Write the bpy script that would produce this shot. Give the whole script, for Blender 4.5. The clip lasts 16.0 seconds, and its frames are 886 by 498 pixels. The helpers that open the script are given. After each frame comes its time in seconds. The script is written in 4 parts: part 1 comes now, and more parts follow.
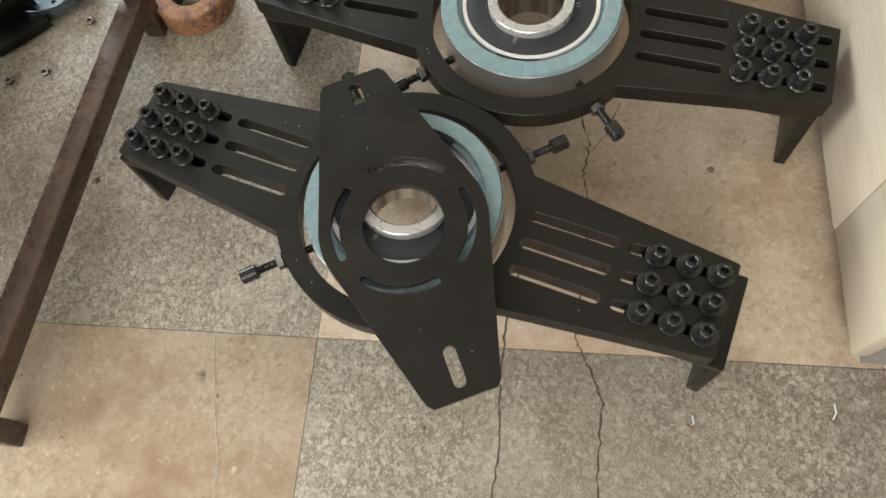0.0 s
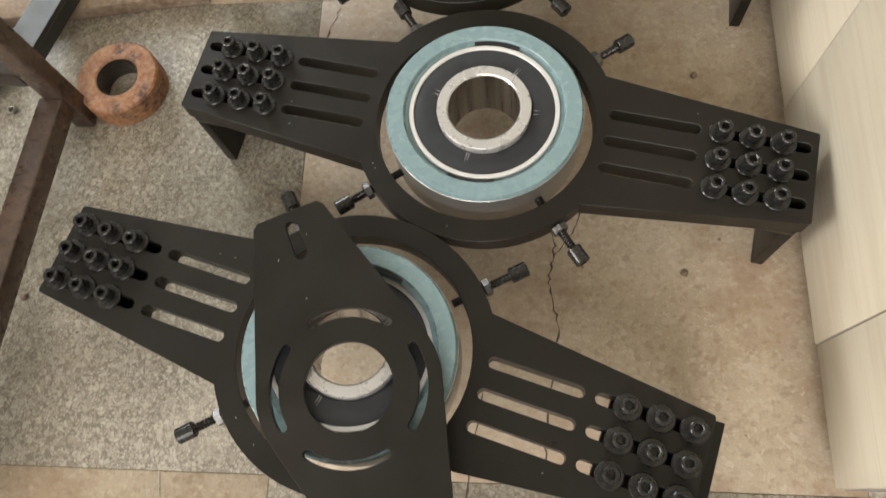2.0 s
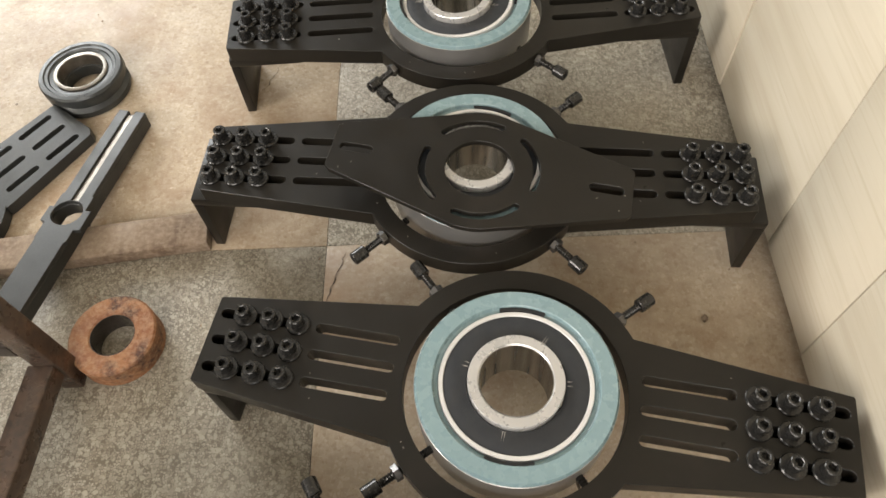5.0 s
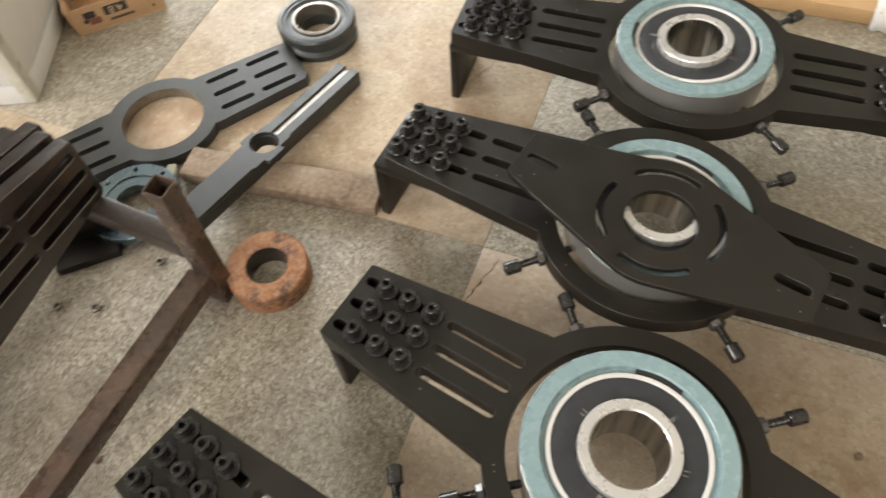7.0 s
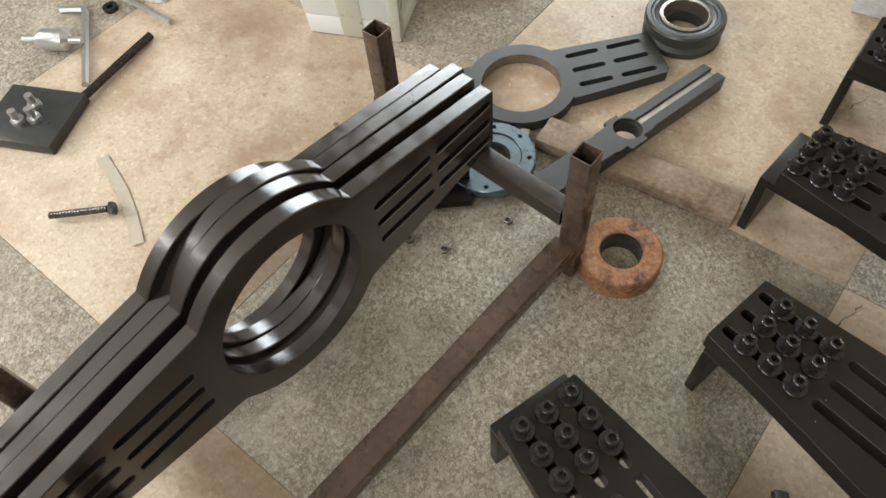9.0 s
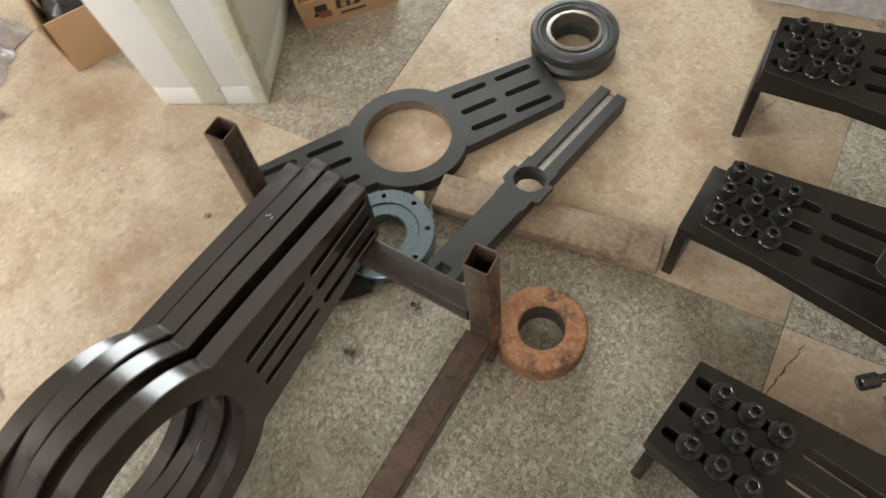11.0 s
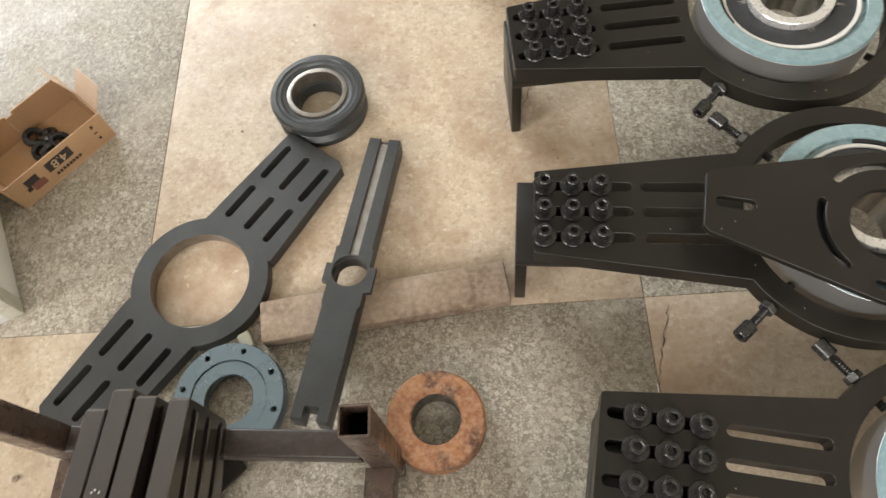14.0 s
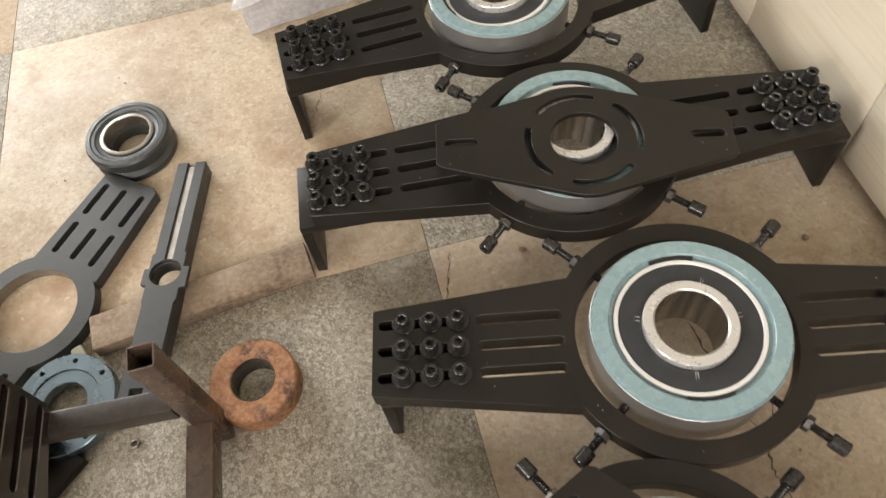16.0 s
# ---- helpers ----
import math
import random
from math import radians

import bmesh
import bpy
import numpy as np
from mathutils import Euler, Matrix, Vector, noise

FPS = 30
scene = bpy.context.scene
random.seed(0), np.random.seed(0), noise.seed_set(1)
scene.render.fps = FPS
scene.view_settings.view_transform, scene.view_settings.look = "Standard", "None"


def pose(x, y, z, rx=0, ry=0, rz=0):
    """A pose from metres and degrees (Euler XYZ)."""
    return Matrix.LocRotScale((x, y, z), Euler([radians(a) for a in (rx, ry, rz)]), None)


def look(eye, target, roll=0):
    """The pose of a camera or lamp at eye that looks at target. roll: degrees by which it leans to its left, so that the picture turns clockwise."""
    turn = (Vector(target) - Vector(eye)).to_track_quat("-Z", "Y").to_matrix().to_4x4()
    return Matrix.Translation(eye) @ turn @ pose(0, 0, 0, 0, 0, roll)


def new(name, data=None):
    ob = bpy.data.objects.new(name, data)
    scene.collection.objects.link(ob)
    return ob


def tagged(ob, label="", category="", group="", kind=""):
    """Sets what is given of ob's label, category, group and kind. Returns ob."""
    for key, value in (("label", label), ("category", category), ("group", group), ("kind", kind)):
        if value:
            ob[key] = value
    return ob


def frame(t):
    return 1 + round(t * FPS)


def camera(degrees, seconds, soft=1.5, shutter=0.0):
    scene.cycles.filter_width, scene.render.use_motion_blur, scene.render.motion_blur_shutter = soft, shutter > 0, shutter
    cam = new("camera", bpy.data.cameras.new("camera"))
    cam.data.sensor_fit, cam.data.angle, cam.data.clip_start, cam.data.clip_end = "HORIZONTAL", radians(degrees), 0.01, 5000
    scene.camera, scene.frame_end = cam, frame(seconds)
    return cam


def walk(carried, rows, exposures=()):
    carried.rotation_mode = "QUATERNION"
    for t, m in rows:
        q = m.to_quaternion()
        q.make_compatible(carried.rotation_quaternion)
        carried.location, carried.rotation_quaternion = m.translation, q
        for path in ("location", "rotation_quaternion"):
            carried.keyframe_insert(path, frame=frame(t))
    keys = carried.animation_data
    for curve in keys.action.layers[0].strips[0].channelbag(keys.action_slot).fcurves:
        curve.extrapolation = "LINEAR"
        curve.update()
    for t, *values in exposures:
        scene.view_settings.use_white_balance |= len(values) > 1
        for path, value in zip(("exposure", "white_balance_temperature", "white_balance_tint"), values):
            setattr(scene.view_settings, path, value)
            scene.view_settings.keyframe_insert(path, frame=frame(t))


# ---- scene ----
cam = camera(63.8, 16.0, shutter=0.4)
PATH = [
    (0, (0.026, 0.034, 0.874), (-0.205, 0.775, -0.97), -13.7),
    (0.5, (0.028, 0.106, 0.871), (-0.204, 0.78, -0.997), -15.2),
    (1, (0.043, 0.174, 0.866), (-0.195, 0.799, -1.019), -16.7),
    (1.5, (0.056, 0.215, 0.869), (-0.168, 0.839, -1.018), -16.4),
    (2, (0.052, 0.241, 0.876), (-0.139, 0.892, -1.005), -15.0),
    (2.5, (0.015, 0.294, 0.881), (-0.127, 1.003, -0.983), -12.7),
    (3, (-0.034, 0.331, 0.888), (-0.114, 1.109, -0.952), -9.9),
    (3.5, (-0.064, 0.351, 0.89), (-0.087, 1.202, -0.919), -7.3),
    (4, (-0.066, 0.361, 0.902), (-0.055, 1.272, -0.878), -5.1),
    (4.2, (-0.062, 0.361, 0.905), (-0.053, 1.31, -0.856), -4.8),
    (6.5, (-0.01, 0.417, 0.911), (-0.33, 1.457, -0.767), -4.9),
    (7, (-0.049, 0.393, 0.9), (-0.503, 1.375, -0.781), -5.0),
    (7.5, (-0.12, 0.326, 0.913), (-0.695, 1.239, -0.771), -4.8),
    (8, (-0.228, 0.214, 0.927), (-0.894, 1.069, -0.754), -4.0),
    (8.2, (-0.258, 0.179, 0.919), (-0.96, 1.013, -0.758), -3.8),
    (10.3, (-0.365, 0.366, 0.905), (-1.124, 1.1, -0.794), -8.5),
    (10.5, (-0.368, 0.38, 0.902), (-1.076, 1.135, -0.809), -8.5),
    (11, (-0.397, 0.443, 0.896), (-0.977, 1.242, -0.844), -9.4),
    (11.5, (-0.442, 0.513, 0.896), (-0.884, 1.341, -0.87), -9.6),
    (12, (-0.465, 0.564, 0.889), (-0.786, 1.398, -0.901), -9.3),
    (12.5, (-0.476, 0.59, 0.885), (-0.708, 1.413, -0.923), -8.7),
    (13, (-0.48, 0.606, 0.887), (-0.658, 1.423, -0.93), -8.8),
    (13.5, (-0.473, 0.611, 0.891), (-0.617, 1.439, -0.924), -9.7),
    (14, (-0.444, 0.601, 0.892), (-0.554, 1.47, -0.906), -10.4),
    (14.5, (-0.392, 0.572, 0.902), (-0.465, 1.488, -0.874), -10.8),
    (15, (-0.324, 0.513, 0.908), (-0.339, 1.489, -0.838), -10.1),
    (15.5, (-0.27, 0.439, 0.912), (-0.214, 1.461, -0.806), -9.0),
    (16, (-0.278, 0.368, 0.922), (-0.161, 1.416, -0.778), -9.0),
]
walk(cam, [(t, look(eye, target, roll)) for t, eye, target, roll in PATH],
     [(0, -0.25, 6620, 10), (3.5, -0.1, 6970, 12), (6.5, -0.15, 7010, 13), (7, -0.01, 6910, 12), (8, -0.16, 6440, 10), (10.5, -0.55, 6940, 11), (11.5, -0.35, 6740, 11), (12.5, -0.16, 6680, 12), (14.5, -0.03, 6680, 12), (16, -0.11, 7020, 14)])

# ---- light ----
W = bpy.data.worlds.new("world")
scene.world = W
W.use_nodes = True
_sky = W.node_tree.nodes.new("ShaderNodeTexSky")
_sky.sky_type, _sky.sun_disc = "NISHITA", False
_sky.sun_elevation, _sky.sun_rotation = radians(40), radians(-70)
W.node_tree.nodes["Background"].inputs[1].default_value = 0.12
W.node_tree.links.new(_sky.outputs[0], W.node_tree.nodes["Background"].inputs[0])
scene.view_settings.exposure = 0.0


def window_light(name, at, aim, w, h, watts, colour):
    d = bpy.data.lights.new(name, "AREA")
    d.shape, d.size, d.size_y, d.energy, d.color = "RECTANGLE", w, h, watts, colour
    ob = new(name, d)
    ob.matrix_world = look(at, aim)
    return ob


window_light("window_daylight", (-3.25, 4.97, 2.05), (-0.5, 0.8, 0.2), 2.8, 2.3, 310, (0.89, 0.96, 1.0))
window_light("shopfront_daylight", (-5.17, -1.65, 2.5), (-0.5, 0.5, 0.2), 1.6, 2.3, 300, (1.0, 0.99, 0.97))
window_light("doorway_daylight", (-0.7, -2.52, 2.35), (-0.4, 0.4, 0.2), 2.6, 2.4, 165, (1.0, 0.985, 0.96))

# ---- materials ----


def material(name, base, rough=0.5, metal=0.0, second=None, scale=20.0, amount=0.5, grain=None, grain_scale=200.0,
             grain_amount=0.15, bump=0.1, bump_scale=300.0, spec=0.5, rough_vary=0.1, per_object=0.0, blotch=None, blotch_scale=4.0, blotch_at=(0.55, 0.75)):
    m = bpy.data.materials.new(name)
    m.use_nodes = True
    nt = m.node_tree
    N, L = nt.nodes, nt.links
    b = N["Principled BSDF"]
    tc = N.new("ShaderNodeTexCoord")

    def noise_tex(s, detail=4.0, rough_=0.6):
        n = N.new("ShaderNodeTexNoise")
        n.inputs["Scale"].default_value, n.inputs["Detail"].default_value, n.inputs["Roughness"].default_value = s, detail, rough_
        L.new(tc.outputs["Object"], n.inputs["Vector"])
        return n.outputs["Fac"]

    def ramp(src, lo, hi):
        r = N.new("ShaderNodeMapRange")
        r.inputs[1].default_value, r.inputs[2].default_value = lo, hi
        L.new(src, r.inputs[0])
        return r.outputs[0]

    def mix(fac, a, c, k=1.0):
        x = N.new("ShaderNodeMix")
        x.data_type = "RGBA"
        mul = N.new("ShaderNodeMath")
        mul.operation = "MULTIPLY"
        mul.inputs[1].default_value = k
        L.new(fac, mul.inputs[0])
        L.new(mul.outputs[0], x.inputs[0])
        for s, v in ((6, a), (7, c)):
            if isinstance(v, tuple):
                x.inputs[s].default_value = (*v, 1)
            else:
                L.new(v, x.inputs[s])
        return x.outputs[2]

    col = mix(ramp(noise_tex(scale), 0.35, 0.65), base, second or tuple(min(1, v * 0.7) for v in base), amount)
    if blotch:
        col = mix(ramp(noise_tex(blotch_scale, 5.0, 0.65), *blotch_at), col, blotch)
    col = mix(ramp(noise_tex(grain_scale, 2.0), 0.4, 0.7), col, grain or tuple(min(1, v * 1.5) for v in base), grain_amount)
    if per_object:
        info = N.new("ShaderNodeObjectInfo")
        col = mix(info.outputs["Random"], col, tuple(v * 0.75 for v in base), per_object)
    L.new(col, b.inputs["Base Color"])
    rr = N.new("ShaderNodeMapRange")
    L.new(noise_tex(scale * 2.3), rr.inputs[0])
    rr.inputs[1].default_value, rr.inputs[2].default_value = 0.3, 0.7
    rr.inputs[3].default_value, rr.inputs[4].default_value = max(0.03, rough - rough_vary), min(1, rough + rough_vary)
    L.new(rr.outputs[0], b.inputs["Roughness"])
    b.inputs["Metallic"].default_value = metal
    b.inputs["Specular IOR Level"].default_value = spec
    if bump:
        bp = N.new("ShaderNodeBump")
        bp.inputs["Strength"].default_value, bp.inputs["Distance"].default_value = bump, 0.002
        L.new(noise_tex(bump_scale, 5.0), bp.inputs["Height"])
        L.new(bp.outputs[0], b.inputs["Normal"])
    return m


def terrazzo(name, cement, chip_a, chip_b, size=0.008, stain=(0.2, 0.15, 0.1), stain_amount=0.5, chips=1.0):
    """Stone chips in cement, in two chip sizes, worn and stained."""
    m = bpy.data.materials.new(name)
    m.use_nodes = True
    N, L = m.node_tree.nodes, m.node_tree.links
    b = N["Principled BSDF"]
    tc = N.new("ShaderNodeNewGeometry")
    pos = tc.outputs["Position"]

    def mixc(fac, a, c):
        x = N.new("ShaderNodeMix")
        x.data_type = "RGBA"
        L.new(fac, x.inputs[0])
        for s, v in ((6, a), (7, c)):
            if isinstance(v, tuple):
                x.inputs[s].default_value = (*v, 1)
            else:
                L.new(v, x.inputs[s])
        return x.outputs[2]

    def rng(src, lo, hi, a=0.0, c=1.0):
        r = N.new("ShaderNodeMapRange")
        for k, v in zip((1, 2, 3, 4), (lo, hi, a, c)):
            r.inputs[k].default_value = v
        L.new(src, r.inputs[0])
        return r.outputs[0]

    def noise_tex(s, d=5.0, r=0.6):
        n = N.new("ShaderNodeTexNoise")
        n.inputs["Scale"].default_value, n.inputs["Detail"].default_value, n.inputs["Roughness"].default_value = s, d, r
        L.new(pos, n.inputs["Vector"])
        return n

    warp = N.new("ShaderNodeMix")
    warp.data_type = "RGBA"
    warp.inputs[0].default_value = 0.006
    L.new(pos, warp.inputs[6])
    L.new(noise_tex(90).outputs["Color"], warp.inputs[7])
    col = cement
    for s, thr, most in ((1.6 / size, 0.14, 0.75), (1 / size, 0.10, 0.34)):
        v = N.new("ShaderNodeTexVoronoi")
        v.inputs["Scale"].default_value = s
        L.new(warp.outputs[2], v.inputs["Vector"])
        e = N.new("ShaderNodeTexVoronoi")
        e.feature = "DISTANCE_TO_EDGE"
        e.inputs["Scale"].default_value = s
        L.new(warp.outputs[2], e.inputs["Vector"])
        sep = N.new("ShaderNodeSeparateColor")
        L.new(v.outputs["Color"], sep.inputs[0])
        chip = mixc(sep.outputs[0], chip_a, chip_b)
        here = N.new("ShaderNodeMath")
        here.operation = "MULTIPLY"
        L.new(rng(e.outputs["Distance"], thr * 0.35, thr, 0.0, chips), here.inputs[0])
        L.new(rng(sep.outputs[1], 1 - most - 0.06, 1 - most), here.inputs[1])
        col = mixc(here.outputs[0], col, chip)
    sp = rng(noise_tex(420, 2.0).outputs["Fac"], 0.58, 0.70, 0.0, 0.35)
    col = mixc(sp, col, tuple(min(1, v * 1.35) for v in chip_a))
    for s, lo, hi, k, tone in ((2.6, 0.46, 0.66, stain_amount, stain), (9.0, 0.52, 0.70, stain_amount * 0.8, stain), (6.1, 0.54, 0.74, 0.45, tuple(min(1, v * 1.2) for v in chip_a)),
                               (31.0, 0.60, 0.72, stain_amount * 0.6, tuple(v * 0.6 for v in stain)), (75.0, 0.66, 0.74, 0.5, tuple(v * 0.4 for v in stain)),
                               (150.0, 0.67, 0.71, 0.6, tuple(v * 0.35 for v in stain)), (46.0, 0.63, 0.70, 0.55, tuple(min(1, v * 1.3) for v in chip_a)), (1.4, 0.50, 0.70, 0.35, tuple(min(1, v * 1.1) for v in chip_a))):
        off = N.new("ShaderNodeVectorMath")
        off.inputs[1].default_value = (s * 1.7, s * 0.9, 0)
        L.new(pos, off.inputs[0])
        nz = noise_tex(s, 6.0, 0.68)
        L.new(off.outputs[0], nz.inputs["Vector"])
        col = mixc(rng(nz.outputs["Fac"], lo, hi, 0.0, k), col, tone)
    own = N.new("ShaderNodeObjectInfo")
    col = mixc(rng(own.outputs["Random"], 0.0, 1.0, 0.0, 0.22), col, stain)
    L.new(col, b.inputs["Base Color"])
    L.new(rng(noise_tex(9).outputs["Fac"], 0.3, 0.7, 0.45, 0.66), b.inputs["Roughness"])
    bp = N.new("ShaderNodeBump")
    bp.inputs["Strength"].default_value, bp.inputs["Distance"].default_value = 0.12, 0.001
    L.new(noise_tex(240).outputs["Fac"], bp.inputs["Height"])
    L.new(bp.outputs[0], b.inputs["Normal"])
    return m


def grained_tile(name, pale, dark):
    """Glazed tile printed with faint level wood grain."""
    m = bpy.data.materials.new(name)
    m.use_nodes = True
    N, L = m.node_tree.nodes, m.node_tree.links
    b = N["Principled BSDF"]
    g = N.new("ShaderNodeNewGeometry")
    info = N.new("ShaderNodeObjectInfo")
    shift = N.new("ShaderNodeVectorMath")
    L.new(g.outputs["Position"], shift.inputs[0])
    L.new(info.outputs["Random"], shift.inputs[1])
    col = pale
    for sc, det, lo, hi, k in (((8, 2.2, 26), 4, 0.42, 0.70, 0.55), ((20, 5, 150), 5, 0.50, 0.72, 0.5), ((3, 3, 3), 3, 0.45, 0.7, 0.35)):
        mp = N.new("ShaderNodeMapping")
        mp.inputs["Scale"].default_value = sc
        L.new(shift.outputs[0], mp.inputs[0])
        nz = N.new("ShaderNodeTexNoise")
        nz.inputs["Scale"].default_value, nz.inputs["Detail"].default_value = 1.0, det
        L.new(mp.outputs[0], nz.inputs["Vector"])
        r = N.new("ShaderNodeMapRange")
        for q, v in zip((1, 2, 3, 4), (lo, hi, 0.0, k)):
            r.inputs[q].default_value = v
        L.new(nz.outputs["Fac"], r.inputs[0])
        x = N.new("ShaderNodeMix")
        x.data_type = "RGBA"
        L.new(r.outputs[0], x.inputs[0])
        if isinstance(col, tuple):
            x.inputs[6].default_value = (*col, 1)
        else:
            L.new(col, x.inputs[6])
        x.inputs[7].default_value = (*dark, 1)
        col = x.outputs[2]
    L.new(col, b.inputs["Base Color"])
    b.inputs["Roughness"].default_value = 0.27
    return m


def honed_reflection_steel(name, pale, dark):
    """Bright honed steel; long streaks along a bore's axis paint its reflections into the colour."""
    m = bpy.data.materials.new(name)
    m.use_nodes = True
    N, L = m.node_tree.nodes, m.node_tree.links
    b = N["Principled BSDF"]
    tc, mp, nz, mx = N.new("ShaderNodeTexCoord"), N.new("ShaderNodeMapping"), N.new("ShaderNodeTexNoise"), N.new("ShaderNodeMix")
    mp.inputs["Scale"].default_value = (70, 70, 3)
    nz.inputs["Scale"].default_value, nz.inputs["Detail"].default_value = 1.0, 5
    L.new(tc.outputs["Object"], mp.inputs[0])
    L.new(mp.outputs[0], nz.inputs["Vector"])
    r = N.new("ShaderNodeMapRange")
    r.inputs[1].default_value, r.inputs[2].default_value = 0.36, 0.62
    L.new(nz.outputs["Fac"], r.inputs[0])
    mx.data_type = "RGBA"
    L.new(r.outputs[0], mx.inputs[0])
    mx.inputs[6].default_value, mx.inputs[7].default_value = (*dark, 1), (*pale, 1)
    L.new(mx.outputs[2], b.inputs["Base Color"])
    q = N.new("ShaderNodeMapRange")
    q.inputs[1].default_value, q.inputs[2].default_value, q.inputs[3].default_value, q.inputs[4].default_value = 0.3, 0.7, 0.32, 0.14
    L.new(nz.outputs["Fac"], q.inputs[0])
    L.new(q.outputs[0], b.inputs["Roughness"])
    b.inputs["Metallic"].default_value = 1.0
    return m


M_GREY = terrazzo("grey_terrazzo", (0.188, 0.164, 0.125), (0.50, 0.458, 0.375), (0.295, 0.263, 0.206), 0.0062, (0.195, 0.155, 0.108), 0.42, 0.9)
M_TAN = terrazzo("tan_terrazzo", (0.49, 0.405, 0.293), (0.60, 0.53, 0.42), (0.375, 0.285, 0.195), 0.008, (0.295, 0.190, 0.115), 0.85, 0.75)
M_JOINT = material("joint_grime", (0.21, 0.17, 0.125), 0.9)
M_CRACK = material("crack_dirt", (0.09, 0.07, 0.05), 0.95)
M_BLACK = material("black_painted_steel", (0.0086, 0.0075, 0.0058), 0.36, 0.0, (0.0132, 0.0114, 0.0088), 9, 0.7, (0.023, 0.020, 0.0155), 500, 0.10, 0.05, 140, 0.27, 0.09, 0.0, (0.0200, 0.0162, 0.0128), 3.5)
M_OXIDE = material("black_oxide_steel", (0.020, 0.0195, 0.0185), 0.24, 0.45, (0.035, 0.033, 0.03), 90, 0.6, (0.10, 0.098, 0.09), 700, 0.15, 0.04, 500)
M_SOCKET = material("socket_black", (0.008, 0.008, 0.008), 0.7)
M_NUT = material("worn_nut_steel", (0.14, 0.135, 0.13), 0.33, 0.9, (0.03, 0.03, 0.03), 60, 0.7)
M_GREYPLATE = material("phosphated_steel", (0.026, 0.028, 0.027), 0.42, 0.0, (0.040, 0.042, 0.040), 12, 0.7, (0.07, 0.07, 0.066), 380, 0.15, 0.06, 220, 0.42, 0.1, 0.0, (0.018, 0.019, 0.019), 7.0)
M_EDGE = material("bored_steel", (0.30, 0.28, 0.25), 0.4, 0.9, (0.16, 0.13, 0.1), 30, 0.6)
M_BROWN = material("brown_scaled_steel", (0.0175, 0.0130, 0.0112), 0.19, 0.05, (0.027, 0.0200, 0.0170), 14, 0.6, (0.055, 0.046, 0.040), 320, 0.12, 0.04, 120, 1.0, 0.08)
M_BEAM = material("dark_scaled_beam", (0.026, 0.0195, 0.016), 0.38, 0.1, (0.040, 0.029, 0.023), 18, 0.8, (0.09, 0.07, 0.055), 150, 0.25, 0.07, 260, 0.45, 0.1)
M_TUBE = material("mill_scale_tube", (0.048, 0.035, 0.028), 0.31, 0.25, (0.105, 0.067, 0.048), 20, 0.9, (0.19, 0.12, 0.08), 120, 0.3, 0.08, 260, 0.6, 0.14, 0.0, (0.022, 0.019, 0.017), 8.0)
M_BLUE = material("blue_grey_enamel", (0.18, 0.262, 0.275), 0.27, 0.0, (0.15, 0.225, 0.24), 25, 0.6, (0.24, 0.325, 0.335), 300, 0.10, 0.04, 120, 0.5, 0.07, 0.0, (0.205, 0.29, 0.30), 5.0)
M_TURNED = material("turned_steel", (0.44, 0.43, 0.41), 0.36, 0.85, (0.38, 0.37, 0.35), 12, 0.4, None, 200, 0.0, 0.0, 900, 0.5, 0.02)
M_RING = material("ground_ring_steel", (0.60, 0.59, 0.57), 0.38, 0.25, (0.55, 0.54, 0.52), 60, 0.4, (0.66, 0.65, 0.63), 300, 0.15, 0.0, 900)
M_THREAD = material("oily_thread_steel", (0.035, 0.033, 0.030), 0.3, 0.7, (0.015, 0.014, 0.013), 80, 0.7)
M_SEAL = material("rubber_seal", (0.012, 0.0145, 0.018), 0.5, 0.0, (0.024, 0.026, 0.029), 40, 0.6, (0.05, 0.05, 0.05), 700, 0.1, 0.05, 500)
M_RUST = material("orange_rust", (0.215, 0.083, 0.036), 0.65, 0.0, (0.34, 0.155, 0.065), 30, 0.9, (0.47, 0.30, 0.18), 170, 0.45, 0.6, 240, 0.4, 0.12, 0.0, (0.075, 0.033, 0.021), 19.0, (0.50, 0.62))
M_WOOD = material("weathered_timber", (0.27, 0.205, 0.148), 0.75, 0.0, (0.19, 0.132, 0.088), 14, 0.9, (0.40, 0.32, 0.24), 130, 0.45, 0.4, 150, 0.4, 0.1, 0.0, (0.12, 0.078, 0.05), 7.0, (0.50, 0.66))
M_BOARD = material("pale_pine", (0.50, 0.33, 0.17), 0.6, 0.0, (0.42, 0.26, 0.13), 9, 0.6)
M_CARD = material("brown_cardboard", (0.42, 0.26, 0.14), 0.85, 0.0, (0.37, 0.22, 0.115), 12, 0.6, (0.48, 0.31, 0.18), 160, 0.2, 0.12, 260)
M_CARD_IN = material("cardboard_inside", (0.46, 0.29, 0.16), 0.88, 0.0, (0.40, 0.245, 0.13), 16, 0.6)
M_INK = material("black_print", (0.035, 0.028, 0.022), 0.8)
M_REDINK = material("red_print", (0.20, 0.075, 0.05), 0.8)
M_PALE = material("pale_print", (0.50, 0.36, 0.22), 0.8)
M_FOAM = material("white_foam", (0.68, 0.68, 0.67), 0.75, 0.0, (0.61, 0.61, 0.595), 9, 0.6, (0.62, 0.62, 0.61), 260, 0.3, 0.12, 320)
M_TAPE = material("yellowed_tape", (0.47, 0.46, 0.35), 0.3, 0.0, (0.55, 0.55, 0.50), 10, 0.9, (0.6, 0.6, 0.56), 120, 0.2, 0.1, 60, 0.5, 0.1, 0.0, (0.24, 0.20, 0.12), 26.0, (0.66, 0.71))
